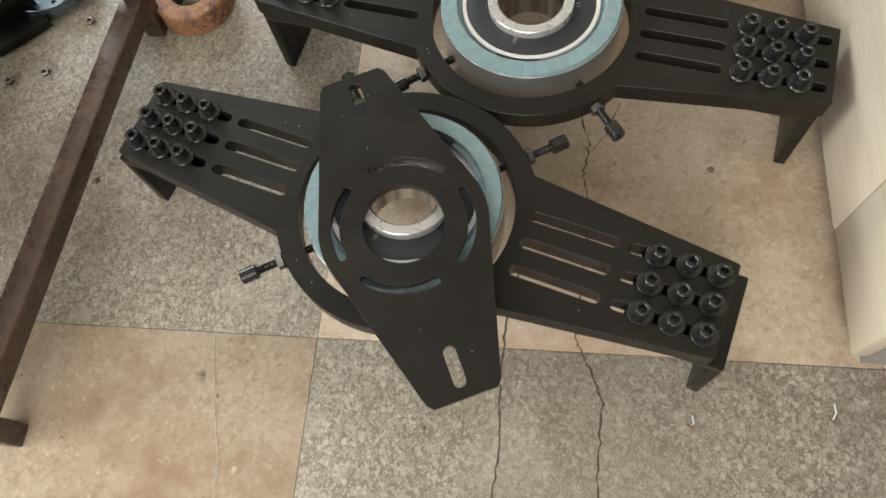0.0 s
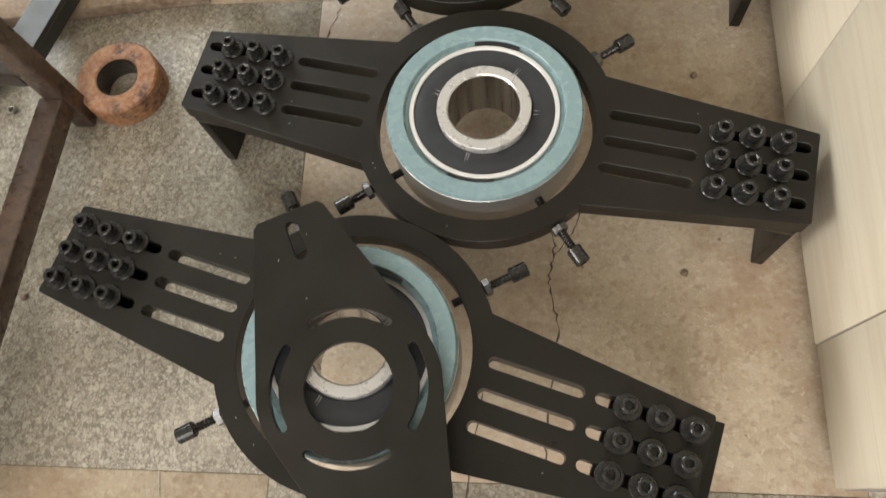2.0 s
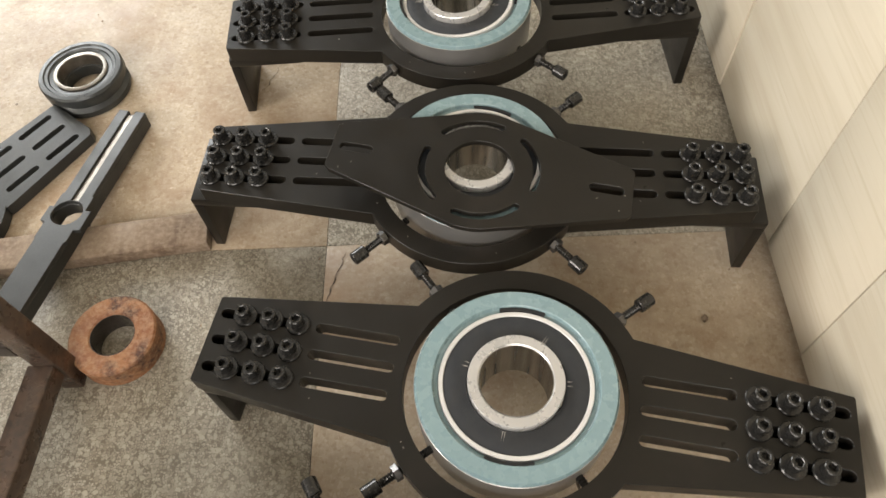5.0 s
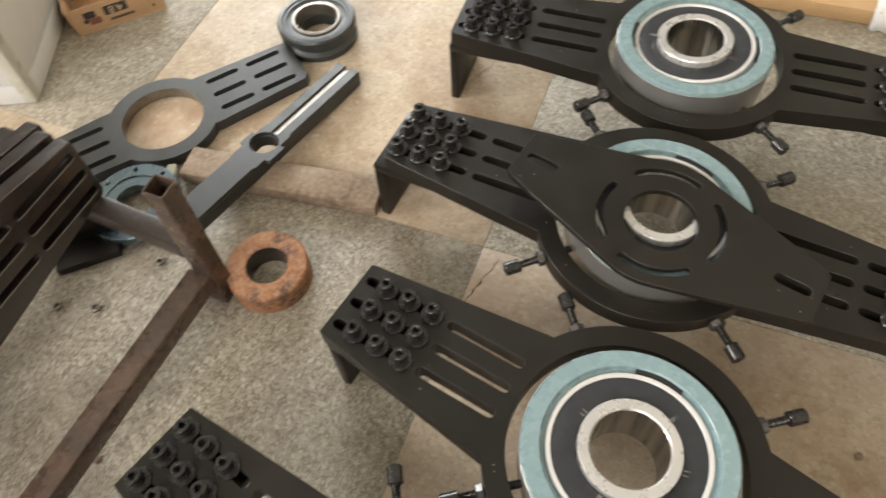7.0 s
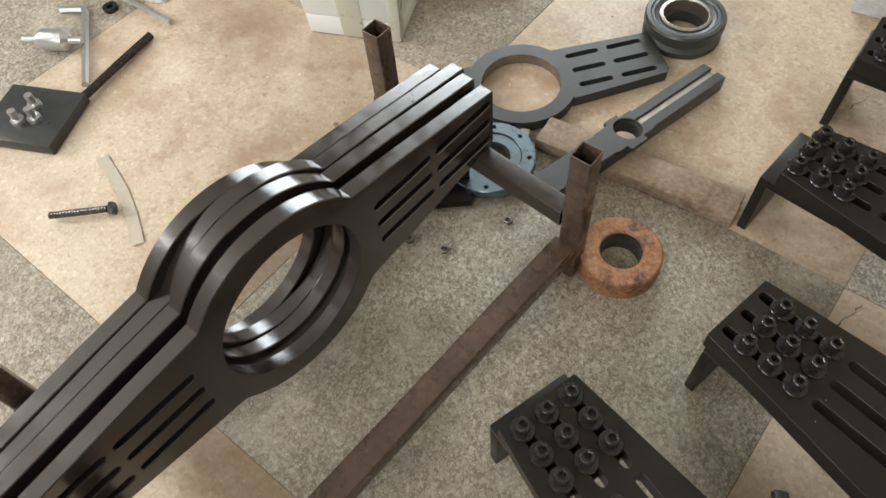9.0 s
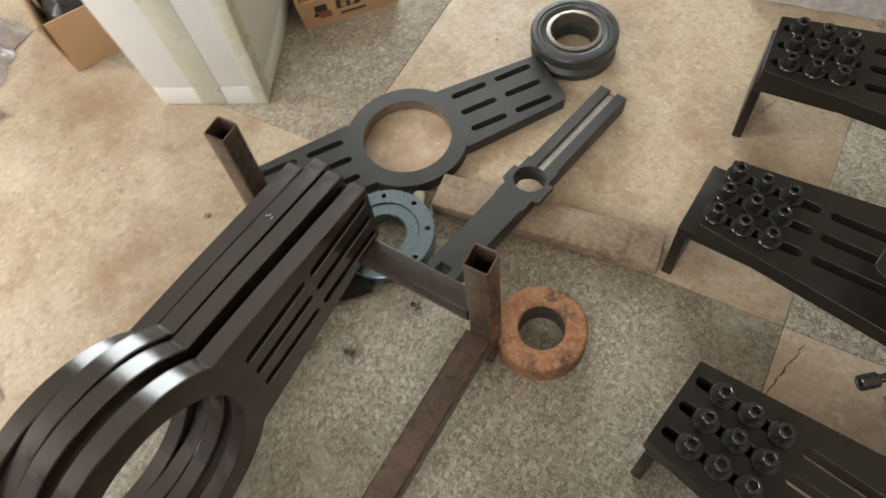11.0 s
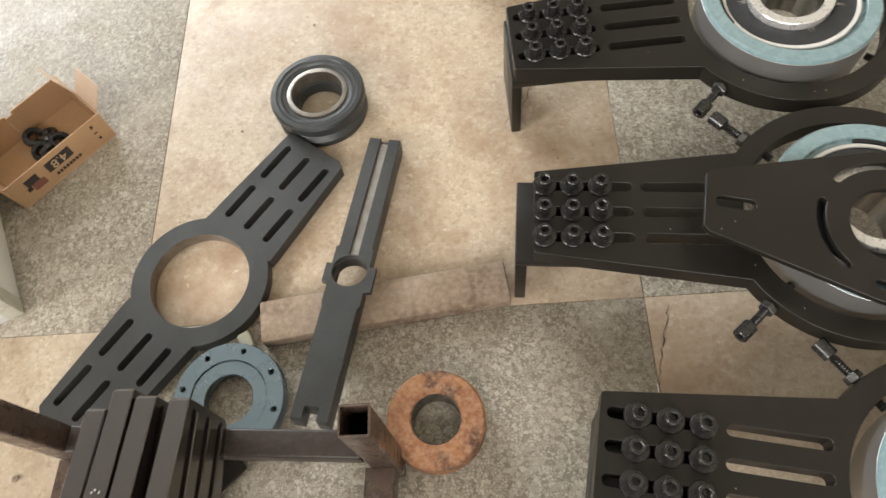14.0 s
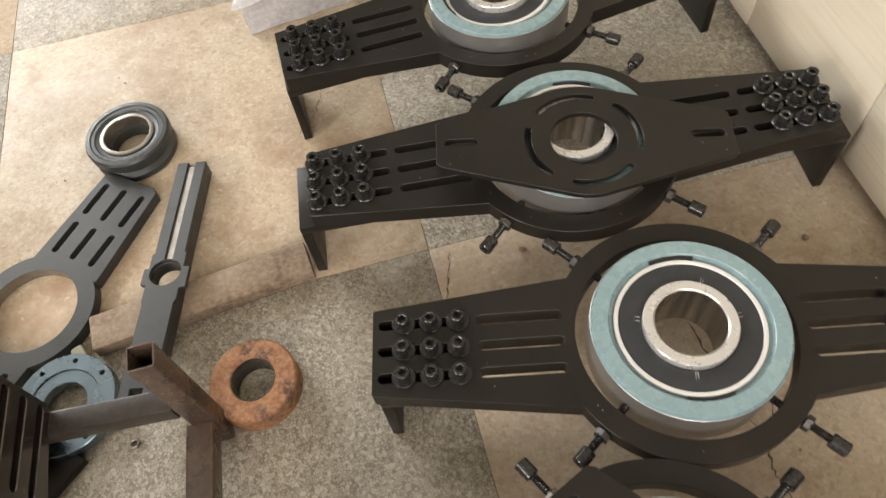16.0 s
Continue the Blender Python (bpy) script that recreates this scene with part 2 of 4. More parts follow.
M_PULLEY = material("dark_turned_iron", (0.045, 0.049, 0.048), 0.36, 0.3, (0.03, 0.032, 0.032), 40, 0.6, (0.10, 0.10, 0.095), 400, 0.12, 0.04, 400)
M_DISC = material("blue_grey_flange", (0.19, 0.25, 0.29), 0.26, 0.9, (0.15, 0.205, 0.24), 8, 0.6, (0.25, 0.31, 0.34), 240, 0.1, 0.03, 160)
M_CHROME = material("bright_zinc", (0.55, 0.55, 0.54), 0.3, 0.8, (0.48, 0.48, 0.47), 30, 0.3, None, 200, 0.0, 0.0, 300, 0.5, 0.03)
M_PLASTIC = material("clear_crumpled_film", (0.46, 0.45, 0.46), 0.24, 0.0, (0.36, 0.35, 0.37), 25, 0.8, (0.66, 0.65, 0.67), 90, 0.4, 0.35, 60, 0.7)
M_STRIP = material("dusty_tape", (0.37, 0.355, 0.29), 0.4, 0.0, (0.46, 0.40, 0.30), 22, 0.9, (0.5, 0.48, 0.42), 90, 0.3)
M_FLAP = material("torn_pale_card", (0.60, 0.45, 0.33), 0.85, 0.0, (0.52, 0.37, 0.25), 30, 0.7)
M_OLDTAPE = material("old_tape", (0.42, 0.42, 0.34), 0.35, 0.0, (0.5, 0.49, 0.4), 30, 0.7)
M_BAG = material("black_bag_film", (0.018, 0.018, 0.019), 0.3, 0.0, (0.03, 0.03, 0.03), 30, 0.5)
M_RACE = material("polished_race_steel", (0.52, 0.51, 0.49), 0.3, 0.5, (0.46, 0.45, 0.43), 25, 0.3, None, 200, 0.0, 0.0)
# pale and dark tones stand for reflections as well as honing marks
M_BORE = honed_reflection_steel("bore_steel_with_reflections", (0.44, 0.43, 0.41), (0.20, 0.19, 0.175))
M_WALLTILE = grained_tile("cream_wood_grain_tile", (0.56, 0.505, 0.40), (0.46, 0.395, 0.295))
# kept dark so the unseen walls bounce little light into the shadows
M_PLASTER = material("grey_plaster", (0.222, 0.203, 0.185), 0.8, 0.0, (0.175, 0.165, 0.15), 3, 0.6)
# pale so that the unseen ceiling throws soft light down on the floor
M_CEILING = material("pale_bounce_ceiling", (0.62, 0.60, 0.56), 0.85, 0.0, (0.54, 0.52, 0.48), 3, 0.6)
M_FLECK = material("white_paint_fleck", (0.35, 0.33, 0.30), 0.6)

# ---- mesh makers ----


def obj(name, me, mat, parent=None, m=None, label=""):
    ob = new(name, me)
    if not me.materials:
        me.materials.append(mat)
    if parent:
        ob.parent = parent
    if m is not None:
        ob.matrix_basis = m
    if label:
        ob["label"] = label
    return ob


def thing(name, m, label, category, group=""):
    ob = new(name)
    ob.empty_display_size = 0.05
    ob.matrix_basis = m
    return tagged(ob, label, category, group)


def smooth(me, deg=35):
    me.set_sharp_from_angle(angle=radians(deg))
    me.polygons.foreach_set("use_smooth", [True] * len(me.polygons))
    return me


def cut_plate(name, outline, holes, z0, z1, bevel=0.0005):
    """A flat plate cut from an outline with holes, its rims slightly rounded."""
    c = bpy.data.curves.new(name, "CURVE")
    c.dimensions, c.fill_mode = "2D", "BOTH"
    c.extrude, c.bevel_depth, c.bevel_resolution, c.offset = (z1 - z0) / 2 - bevel, bevel, 0, -bevel
    for loop in (outline, *holes):
        s = c.splines.new("POLY")
        s.points.add(len(loop) - 1)
        for p, q in zip(s.points, loop):
            p.co = (q[0], q[1], 0, 1)
        s.use_cyclic_u = True
    ob = new(name, c)
    me = bpy.data.meshes.new_from_object(ob.evaluated_get(bpy.context.evaluated_depsgraph_get()))
    bpy.data.objects.remove(ob)
    bpy.data.curves.remove(c)
    me.transform(Matrix.Translation((0, 0, (z0 + z1) / 2)))
    me.name = name
    me.materials.clear()
    bm = bmesh.new()
    bm.from_mesh(me)
    bmesh.ops.remove_doubles(bm, verts=bm.verts, dist=2e-6)
    bmesh.ops.recalc_face_normals(bm, faces=bm.faces)
    bm.to_mesh(me)
    bm.free()
    return smooth(me, 30)


def arc(cx, cy, r, a0, a1, n):
    return [(cx + r * math.cos(radians(a0 + (a1 - a0) * i / n)), cy + r * math.sin(radians(a0 + (a1 - a0) * i / n))) for i in range(n + 1)]


def circle(r, n=48, cx=0.0, cy=0.0, a=0.0):
    return arc(cx, cy, r, a, a + 360, n)[:-1]


def slot(u0, u1, v, w):
    """A straight slot with round ends, lying along u."""
    return arc(u0 + w, v, w, 90, 270, 6) + arc(u1 - w, v, w, -90, 90, 6)


def arc_slot(r, a0, a1, w):
    """A slot that bends round the origin."""
    outer, inner = arc(0, 0, r + w, a0, a1, 12), arc(0, 0, r - w, a1, a0, 12)
    e1 = (r * math.cos(radians(a1)), r * math.sin(radians(a1)))
    e0 = (r * math.cos(radians(a0)), r * math.sin(radians(a0)))
    return outer + arc(*e1, w, a1 + 30, a1 + 150, 4) + inner + arc(*e0, w, a0 + 210, a0 + 330, 4)


def lathe(name, profile, n=64, deg=30, close=True):
    """A turned body from a closed profile of (radius, height)."""
    bm = bmesh.new()
    rings = [[bm.verts.new((r * math.cos(2 * math.pi * i / n), r * math.sin(2 * math.pi * i / n), z)) for i in range(n)] if r > 1e-6
             else [bm.verts.new((0, 0, z))] for r, z in profile]
    pairs = list(zip(rings, rings[1:])) + ([(rings[-1], rings[0])] if close else [])
    for a, b in pairs:
        for i in range(n):
            j = (i + 1) % n
            f = [a[i % len(a)], a[j % len(a)], b[j % len(b)], b[i % len(b)]]
            f = list(dict.fromkeys(f))
            if len(f) > 2:
                bm.faces.new(f)
    bmesh.ops.recalc_face_normals(bm, faces=bm.faces)
    me = bpy.data.meshes.new(name)
    bm.to_mesh(me)
    bm.free()
    return smooth(me, deg)


def solid(name, boxes, bevel=0.001, cut=None):
    """Boxes (x0, x1, y0, y1, z0, z1), bevelled and joined into one mesh."""
    bm = bmesh.new()
    for x0, x1, y0, y1, z0, z1 in boxes:
        g = bmesh.ops.create_cube(bm, size=1.0)
        bmesh.ops.transform(bm, matrix=Matrix.Translation(((x0 + x1) / 2, (y0 + y1) / 2, (z0 + z1) / 2)) @ Matrix.Diagonal((x1 - x0, y1 - y0, z1 - z0, 1)), verts=g["verts"])
    if bevel:
        bmesh.ops.bevel(bm, geom=list(bm.edges), offset=bevel, segments=2, affect="EDGES", profile=0.5)
    me = bpy.data.meshes.new(name)
    bm.to_mesh(me)
    bm.free()
    return smooth(me, 40)


def merged(name, parts_):
    """One mesh out of (mesh, matrix) pairs."""
    bm = bmesh.new()
    for me, m in parts_:
        t = me.copy()
        t.transform(m)
        bm.from_mesh(t)
        bpy.data.meshes.remove(t)
    out = bpy.data.meshes.new(name)
    bm.to_mesh(out)
    bm.free()
    return smooth(out, 35)


def tube_mesh(name, length, side=0.03, wall=0.002):
    """Hollow square tube along z from 0 to length, with rounded corners."""
    def sq(h, r):
        return sum((arc(sx * (h - r), sy * (h - r), r, a, a + 90, 3) for sx, sy, a in ((1, 1, 0), (-1, 1, 90), (-1, -1, 180), (1, -1, 270))), [])
    return cut_plate(name, sq(side / 2, 0.003), [sq(side / 2 - wall, 0.0015)], 0, length, 0.0003)


# ---- floor ----
X0, Y0, PX, PY = -0.236, 0.255, 0.686, 0.687
floor = tagged(obj("floor", solid("floor_bed", [(-6, 3.2, -4.5, 6, -0.2, -0.004)], 0), M_JOINT), "worn checkered terrazzo workshop floor, cracked and stained", "floor", kind="structure")
tile_me = {}
for kind_, mat_ in (("grey", M_GREY), ("tan", M_TAN)):
    me = solid(kind_ + "_tile", [(-PX / 2 + 0.0004, PX / 2 - 0.0004, -PY / 2 + 0.0004, PY / 2 - 0.0004, -0.02, 0)], 0.0006)
    me.materials.append(mat_)
    tile_me[kind_] = me
for i in range(-8, 5):
    for j in range(-7, 8):
        kind_ = "grey" if (i + j) % 2 == 1 else "tan"
        obj("tile", tile_me[kind_], None, floor, pose(X0 + (i + 0.5) * PX, Y0 + (j + 0.5) * PY, -0.0004 * ((i * 7 + j * 3) % 3)))


def crack(points, width, seed):
    """A dirt-filled crack: a ragged thin sliver lying in the floor's surface."""
    r = random.Random(seed)
    fine = []
    for (xa, ya), (xb, yb) in zip(points, points[1:]):
        for k in range(10):
            f = k / 10
            fine.append((xa + (xb - xa) * f + r.uniform(-0.0022, 0.0022), ya + (yb - ya) * f + r.uniform(-0.001, 0.001)))
    fine.append(points[-1])
    bm = bmesh.new()
    prev = None
    for k, (x, y) in enumerate(fine):
        w = width * r.uniform(0.25, 1.0) * (1 if 0 < k < len(fine) - 1 else 0.2)
        row = (bm.verts.new((x - w, y, 0.0006)), bm.verts.new((x + w * r.uniform(0.4, 1), y, 0.0006)))
        if prev:
            bm.faces.new((prev[0], prev[1], row[1], row[0]))
        prev = row
    me = bpy.data.meshes.new("crack")
    bm.to_mesh(me)
    bm.free()
    obj("crack", me, M_CRACK, floor)


crack([(0.085, 0.72), (0.092, 0.622), (0.107, 0.549), (0.100, 0.500), (0.111, 0.44), (0.100, 0.36), (0.092, 0.273), (0.115, 0.225), (0.125, 0.194), (0.118, 0.10), (0.124, 0.02)], 0.0019, 1)
crack([(0.107, 0.535), (0.135, 0.575), (0.15, 0.62)], 0.0012, 2)
crack([(0.02, 0.36), (0.004, 0.285), (0.001, 0.204), (0.003, 0.129), (-0.004, 0.03)], 0.0018, 3)
crack([(-0.205, 0.93), (-0.225, 0.87), (-0.238, 0.82), (-0.23, 0.76)], 0.0012, 4)
crack([(-0.34, 1.335), (-0.36, 1.28), (-0.40, 1.23)], 0.001, 5)
crack([(0.19, 0.955), (0.12, 0.947), (0.05, 0.95), (-0.1, 0.945)], 0.0012, 6)


def pale_line(points, width):
    bm = bmesh.new()
    prev = None
    r = random.Random(11)
    for (xa, ya), (xb, yb) in zip(points, points[1:]):
        for k in range(14):
            f = k / 13
            x, y, w = xa + (xb - xa) * f + r.uniform(-0.0008, 0.0008), ya + (yb - ya) * f, width * r.uniform(0.2, 1)
            row = (bm.verts.new((x - w, y, 0.0005)), bm.verts.new((x + w, y, 0.0005)))
            if prev:
                bm.faces.new((prev[0], prev[1], row[1], row[0]))
            prev = row
    me = bpy.data.meshes.new("mortar_line")
    bm.to_mesh(me)
    bm.free()
    obj("mortar_line", me, M_OLDTAPE, floor)


pale_line([(-0.375, 0.256), (-0.354, 0.155), (-0.338, 0.096), (-0.33, 0.02)], 0.0008)

# ---- room shell ----
WALL_X = 0.425
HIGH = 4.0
wall_east = tagged(obj("wall_east", solid("wall_east", [(WALL_X, WALL_X + 0.18, 0.262, 5.0, -0.01, HIGH)], 0), M_PLASTER), "plastered wall behind cream tiles", "wall", kind="structure")
# the walls from here on are unseen, added to enclose and shape the light
tagged(obj("wall_east_2", solid("wall_east_2", [(3.0, 3.18, -2.6, 5.0, -0.01, HIGH)], 0), M_PLASTER), "unseen workshop wall added to enclose the light", "wall", kind="structure")
tagged(obj("wall_north", solid("wall_north", [(-5.36, -4.7, 5.0, 5.18, -0.01, HIGH), (-1.8, 3.2, 5.0, 5.18, -0.01, HIGH), (-4.7, -1.8, 5.0, 5.18, -0.01, 0.85), (-4.7, -1.8, 5.0, 5.18, 3.25, HIGH)], 0), M_PLASTER),
       "unseen wall added around the light, with a wide window opening", "wall", kind="structure")
tagged(obj("wall_west", solid("wall_west", [(-5.36, -5.2, -2.6, 5.0, -0.01, 1.30), (-5.36, -5.2, -2.6, 5.0, 3.72, HIGH), (-5.36, -5.2, -2.6, -2.49, 1.30, 3.72), (-5.36, -5.2, -0.81, 5.0, 1.30, 3.72)], 0), M_PLASTER),
       "unseen wall added to enclose the light, with a wide window opening", "wall", kind="structure")
tagged(obj("wall_south", solid("wall_south", [(-5.36, -2.05, -2.78, -2.6, -0.01, HIGH), (0.65, 3.2, -2.78, -2.6, -0.01, HIGH), (-2.05, 0.65, -2.78, -2.6, 3.65, HIGH)], 0), M_PLASTER), "unseen wall added to enclose the light, with a doorway opening", "wall", kind="structure")
# unseen ceiling, added as a reflector for overhead light
tagged(obj("ceiling", solid("ceiling", [(-5.36, 3.2, -2.8, 5.2, HIGH, HIGH + 0.15)], 0), M_CEILING), "unseen ceiling added pale to bounce light down", "ceiling", kind="structure")
panel_me = solid("wall_tile", [(-0.0215, -0.0015, 0.0011, 0.3039, 0.0, 0.6)], 0.0012)
panel_me.materials.append(M_WALLTILE)
seams = [0.262, 0.420, 0.730, 0.902] + [0.902 + 0.305 * k for k in range(1, 14)]
for k, (ya, yb) in enumerate(zip(seams, seams[1:])):
    for r_ in range(5):
        obj("wall_tile", panel_me, None, wall_east, pose(WALL_X - 0.0015 * ((k * 5 + r_) % 3) / 2, ya, 0.028 + 0.6015 * r_) @ Matrix.Diagonal((1, (yb - ya) / 0.305, 1, 1)))

# ---- bearing stands ----
HALF, END, WAIST, RO, RI, TOP, TH = 0.368, 0.055, 0.083, 0.152, 0.1265, 0.143, 0.026


def stand_outline():
    a = math.degrees(math.asin(WAIST / RO))
    right = [(HALF - 0.002, -END), (HALF, -END + 0.002), (HALF, END - 0.002), (HALF - 0.002, END)]
    left = [(-x, -y) for x, y in right]
    return right + arc(0, 0, RO, a, 180 - a, 30) + left + arc(0, 0, RO, 180 + a, 360 - a, 30)


def stand_holes():
    out = [circle(RI, 72)]
    for v in (-0.034, 0, 0.034):
        for s in (-1, 1):
            for u0, u1 in ((0.139, 0.242), (0.252, 0.361)):
                out.append(slot(min(s * u0, s * u1), max(s * u0, s * u1), v, 0.0062))
    return out


ME_PLATE = cut_plate("ring_plate", stand_outline(), stand_holes(), -TH, 0)
ME_LEG = merged("leg_bracket", [(solid("a", [(-0.114, 0, -END, END, -0.014, 0)], 0.0015), Matrix()), (solid("b", [(-0.014, 0, -END, END, -(TOP - TH), -0.0142)], 0.0015), Matrix())])
ME_WASHER = lathe("washer", [(0.0062, 0), (0.0143, 0), (0.0143, 0.0025), (0.0132, 0.0038), (0.0062, 0.0038)], 28)
hexa = circle(0.0046, 6)
ME_BOLT = merged("bolt", [(cut_plate("h", circle(0.0084, 24), [hexa], 0.0039, 0.019, 0.0009), Matrix()),
                          (lathe("s", [(0, 0.0118), (0.0056, 0.0118), (0.0056, -0.045), (0, -0.045)], 12, close=False), Matrix())])
thread = [(0.0052 if k % 2 else 0.0042, 0.116 + 0.0016 * k) for k in range(44)]
ME_SCREW = lathe("set_screw", [(0, 0.1155)] + thread + [(0, 0.187)], 16, 20, close=False)
ME_SCREW_HEAD = merged("screw_head", [(cut_plate("h", circle(0.0088, 24), [circle(0.0045, 6)], 0.186, 0.206, 0.001), Matrix()),
                                (lathe("f", [(0, 0.197), (0.005, 0.197), (0.005, 0.187), (0, 0.187)], 8, close=False), Matrix())])
ME_NUT = cut_plate("nut", circle(0.0098, 6), [circle(0.0053, 12)], 0.1535, 0.162, 0.0009)
ME_HOUSING = lathe("housing", [(0.0862, 0.113), (0.108, 0.113), (0.112, 0.116), (0.112, 0.1535), (0.1095, 0.158), (0.0925, 0.158), (0.0915, 0.157), (0.0905, 0.1515), (0.0862, 0.150)], 96)
ME_HOUSING_SIDE = lathe("housing_side", [(0.1075, 0.0895), (0.1126, 0.0925), (0.1126, 0.1525), (0.1122, 0.1528), (0.1075, 0.1528)], 96)
ME_OUTER = lathe("outer_race", [(0.0802, 0.116), (0.0856, 0.116), (0.0856, 0.1535), (0.0848, 0.1545), (0.081, 0.1545), (0.0802, 0.1535)], 96)
ME_SEAL = lathe("seal", [(0.0545, 0.118), (0.0802, 0.118), (0.0802, 0.1525), (0.077, 0.1532), (0.058, 0.1532), (0.0545, 0.1515)], 96)
ME_INNER = lathe("inner_race", [(0.041, 0.088), (0.0535, 0.088), (0.0535, 0.1605), (0.0525, 0.1618), (0.0425, 0.1618), (0.041, 0.1603)], 96)
ME_BORE = lathe("bore", [(0.0402, 0.0885), (0.0409, 0.0885), (0.0409, 0.1600), (0.0402, 0.1600)], 96)
# solid arc, coloured black to stand for the shade inside an uncut notch
ME_NOTCH_SHADE = cut_plate("loading_notch", arc(0, 0, 0.0918, -17, 17, 12) + arc(0, 0, 0.0868, 17, -17, 12), [], 0.1505, 0.1549, 0.0003)
ME_SCRATCH = [cut_plate("scratch", [(0.0560, -0.0007), (0.0560, 0.0006), (0.0560 + ln, 0.0001)], [], 0.15325, 0.15345, 0.00005) for ln in (0.011, 0.007)]


def bearing_stand(x, y, turn, bolts, bearing_off, lean, notch, screw_out, label):
    st = thing("bearing_stand", pose(x, y, 0, 0, 0, turn), label, "bearing stand", "row of bearing stands")
    obj("ring_plate", ME_PLATE, M_BLACK, st, pose(0, 0, TOP))
    for s, b in zip((-1, 1), bolts):
        obj("leg_bracket", ME_LEG, M_BLACK, st, pose(s * (b + 0.066), 0, TOP - TH - 0.0002, 0, 0, 0 if s > 0 else 180))
        for i in (-1, 0, 1):
            for j in (-1, 0, 1):
                ang = (i * 37 + j * 71 + s * 13) % 60
                bo = obj("bolt", ME_BOLT, M_OXIDE, st, pose(s * b + 0.033 * i, 0.034 * j, TOP, 0, 0, ang), "black hex-socket cap screw")
                obj("washer", ME_WASHER, M_OXIDE, bo)
    for a, out in zip((45, 135, 225, 315), screw_out):
        sc = obj("set_screw", ME_SCREW, M_THREAD, st, pose(0, 0, TOP - TH / 2, 0, 0, a) @ pose(out, 0, 0, 0, 90, 0), "threaded clamping screw")
        obj("screw_head", ME_SCREW_HEAD, M_OXIDE, sc, None, "black knurled screw head")
        obj("nut", ME_NUT, M_NUT, sc, pose(0, 0, -out), "worn steel lock nut")
    h = obj("bearing_housing", ME_HOUSING, M_BLUE, st, pose(*bearing_off), "blue-grey enamelled ring housing")
    obj("housing_side", ME_HOUSING_SIDE, M_TURNED, h, None, "bare turned steel rim")
    # the bearing swivels in its round seat: it dips by an angle towards one side
    toward, dip = lean
    seat = Vector((0, 0, 0.136))
    swivel = Matrix.Translation(seat) @ Matrix.Rotation(radians(dip), 4, (-math.sin(radians(toward)), math.cos(radians(toward)), 0)) @ Matrix.Translation(-seat)
    obj("outer_race", ME_OUTER, M_RING, h, swivel, "bright ground outer race")
    sl = obj("seal", ME_SEAL, M_SEAL, h, swivel, "black rubber seal")
    obj("inner_race", ME_INNER, M_RACE, h, swivel, "bright turned inner race")
    obj("bore", ME_BORE, M_BORE, h, swivel, "honed steel bore with streaky reflections in its colour")
    for k, a in enumerate((-98, 165, 62, 5)):
        for da in (-1.1, 1.3):
            obj("scratch", ME_SCRATCH[k % 2], M_FLECK, h, swivel @ pose(0, 0, 0, 0, 0, a + notch - 90 + da * (1 + k % 2)), "pale scratch in the rubber")
    # black arcs give the shade of the two notches in the seat
    for a in (notch, notch + 180):
        obj("loading_notch", ME_NOTCH_SHADE, M_SOCKET, h, pose(0, 0, 0, 0, 0, a), "black arc piece standing for the shade in a loading notch")
    return st


STANDS = [
    bearing_stand(-0.1138, 0.3825, -17.5, (0.317, 0.318), (0.003, -0.005, 0.014, 0, 0), (75, 8.0), 90, (0, 0, 0, 0), "black steel bearing stand under a slotted cover plate"),
    bearing_stand(0.0193, 0.6555, -12.0, (0.297, 0.297), (0.001, -0.001, 0.011, 0, 0), (90, 0.0), 93, (0.002, 0, -0.006, -0.002), "black steel bearing stand with an open blue-rimmed bearing"),
    bearing_stand(-0.0133, 0.970, -5.5, (0.323, 0.323), (-0.001, -0.006, 0.0155, 0, 2.0), (90, 0.0), 78, (0, 0, 0, 0), "black steel bearing stand with a tilted cover plate"),
    bearing_stand(-0.0191, 1.2848, 1.8, (0.3055, 0.3055), (-0.004, -0.005, 0.014, 0, 0), (180, 3.0), 5, (0, 0, 0, 0), "black steel bearing stand beside the tiled wall"),
]


def cover_outline():
    half, tip, rr, c = 0.195, 0.039, 0.092, 0.006
    right = [(half - c, -tip), (half, -tip + c), (half, tip - c), (half - c, tip)]
    left = [(-x, -y) for x, y in right]
    return right + arc(0, 0, rr, 78, 102, 12) + left + arc(0, 0, rr, 258, 282, 12)


def cover_plate(m, rot, label):
    holes = [circle(0.0440, 56), slot(0.140, 0.184, 0, 0.0066), slot(-0.184, -0.140, 0, 0.0066)]
    holes += [arc_slot(0.0735, a + rot - 31, a + rot + 31, 0.0045) for a in (0, 90, 180, 270)]
    return tagged(obj("cover_plate", cut_plate("cover_plate", cover_outline(), holes, 0, 0.008), M_BLACK, None, m), label, "cover plate", "cover plates")


COVERS = [cover_plate(pose(-0.1047, 0.3365, 0.1825, 0, 3.0, -66.2), -21, "black slotted steel cover plate laid across a bearing"),
          cover_plate(pose(-0.0077, 0.9340, 0.1785, 0, 1.9, -13.2), 17, "black slotted steel cover plate tilted on a bearing")]

# ---- rack of square tube with plates on edge ----
rack = thing("tube_rack", pose(0, 0, 0), "rusty brown welded square-tube rack on the floor", "rack")


def tube(p, q, name, side=0.03, mat=None):
    p, q = Vector(p), Vector(q)
    d = q - p
    m = Matrix.Translation(p) @ d.to_track_quat("Z", "Y").to_matrix().to_4x4()
    return obj(name, tube_mesh(name, d.length, side), mat or M_TUBE, rack, m)


FB, FA, NB, NA = (-0.570, 0.744), (-0.926, 0.769), (-0.610, 0.107), (-0.966, 0.132)
for (x, y) in (FB, FA, NB, NA):
    tube((x, y, 0.0), (x, y, 0.255), "upright")
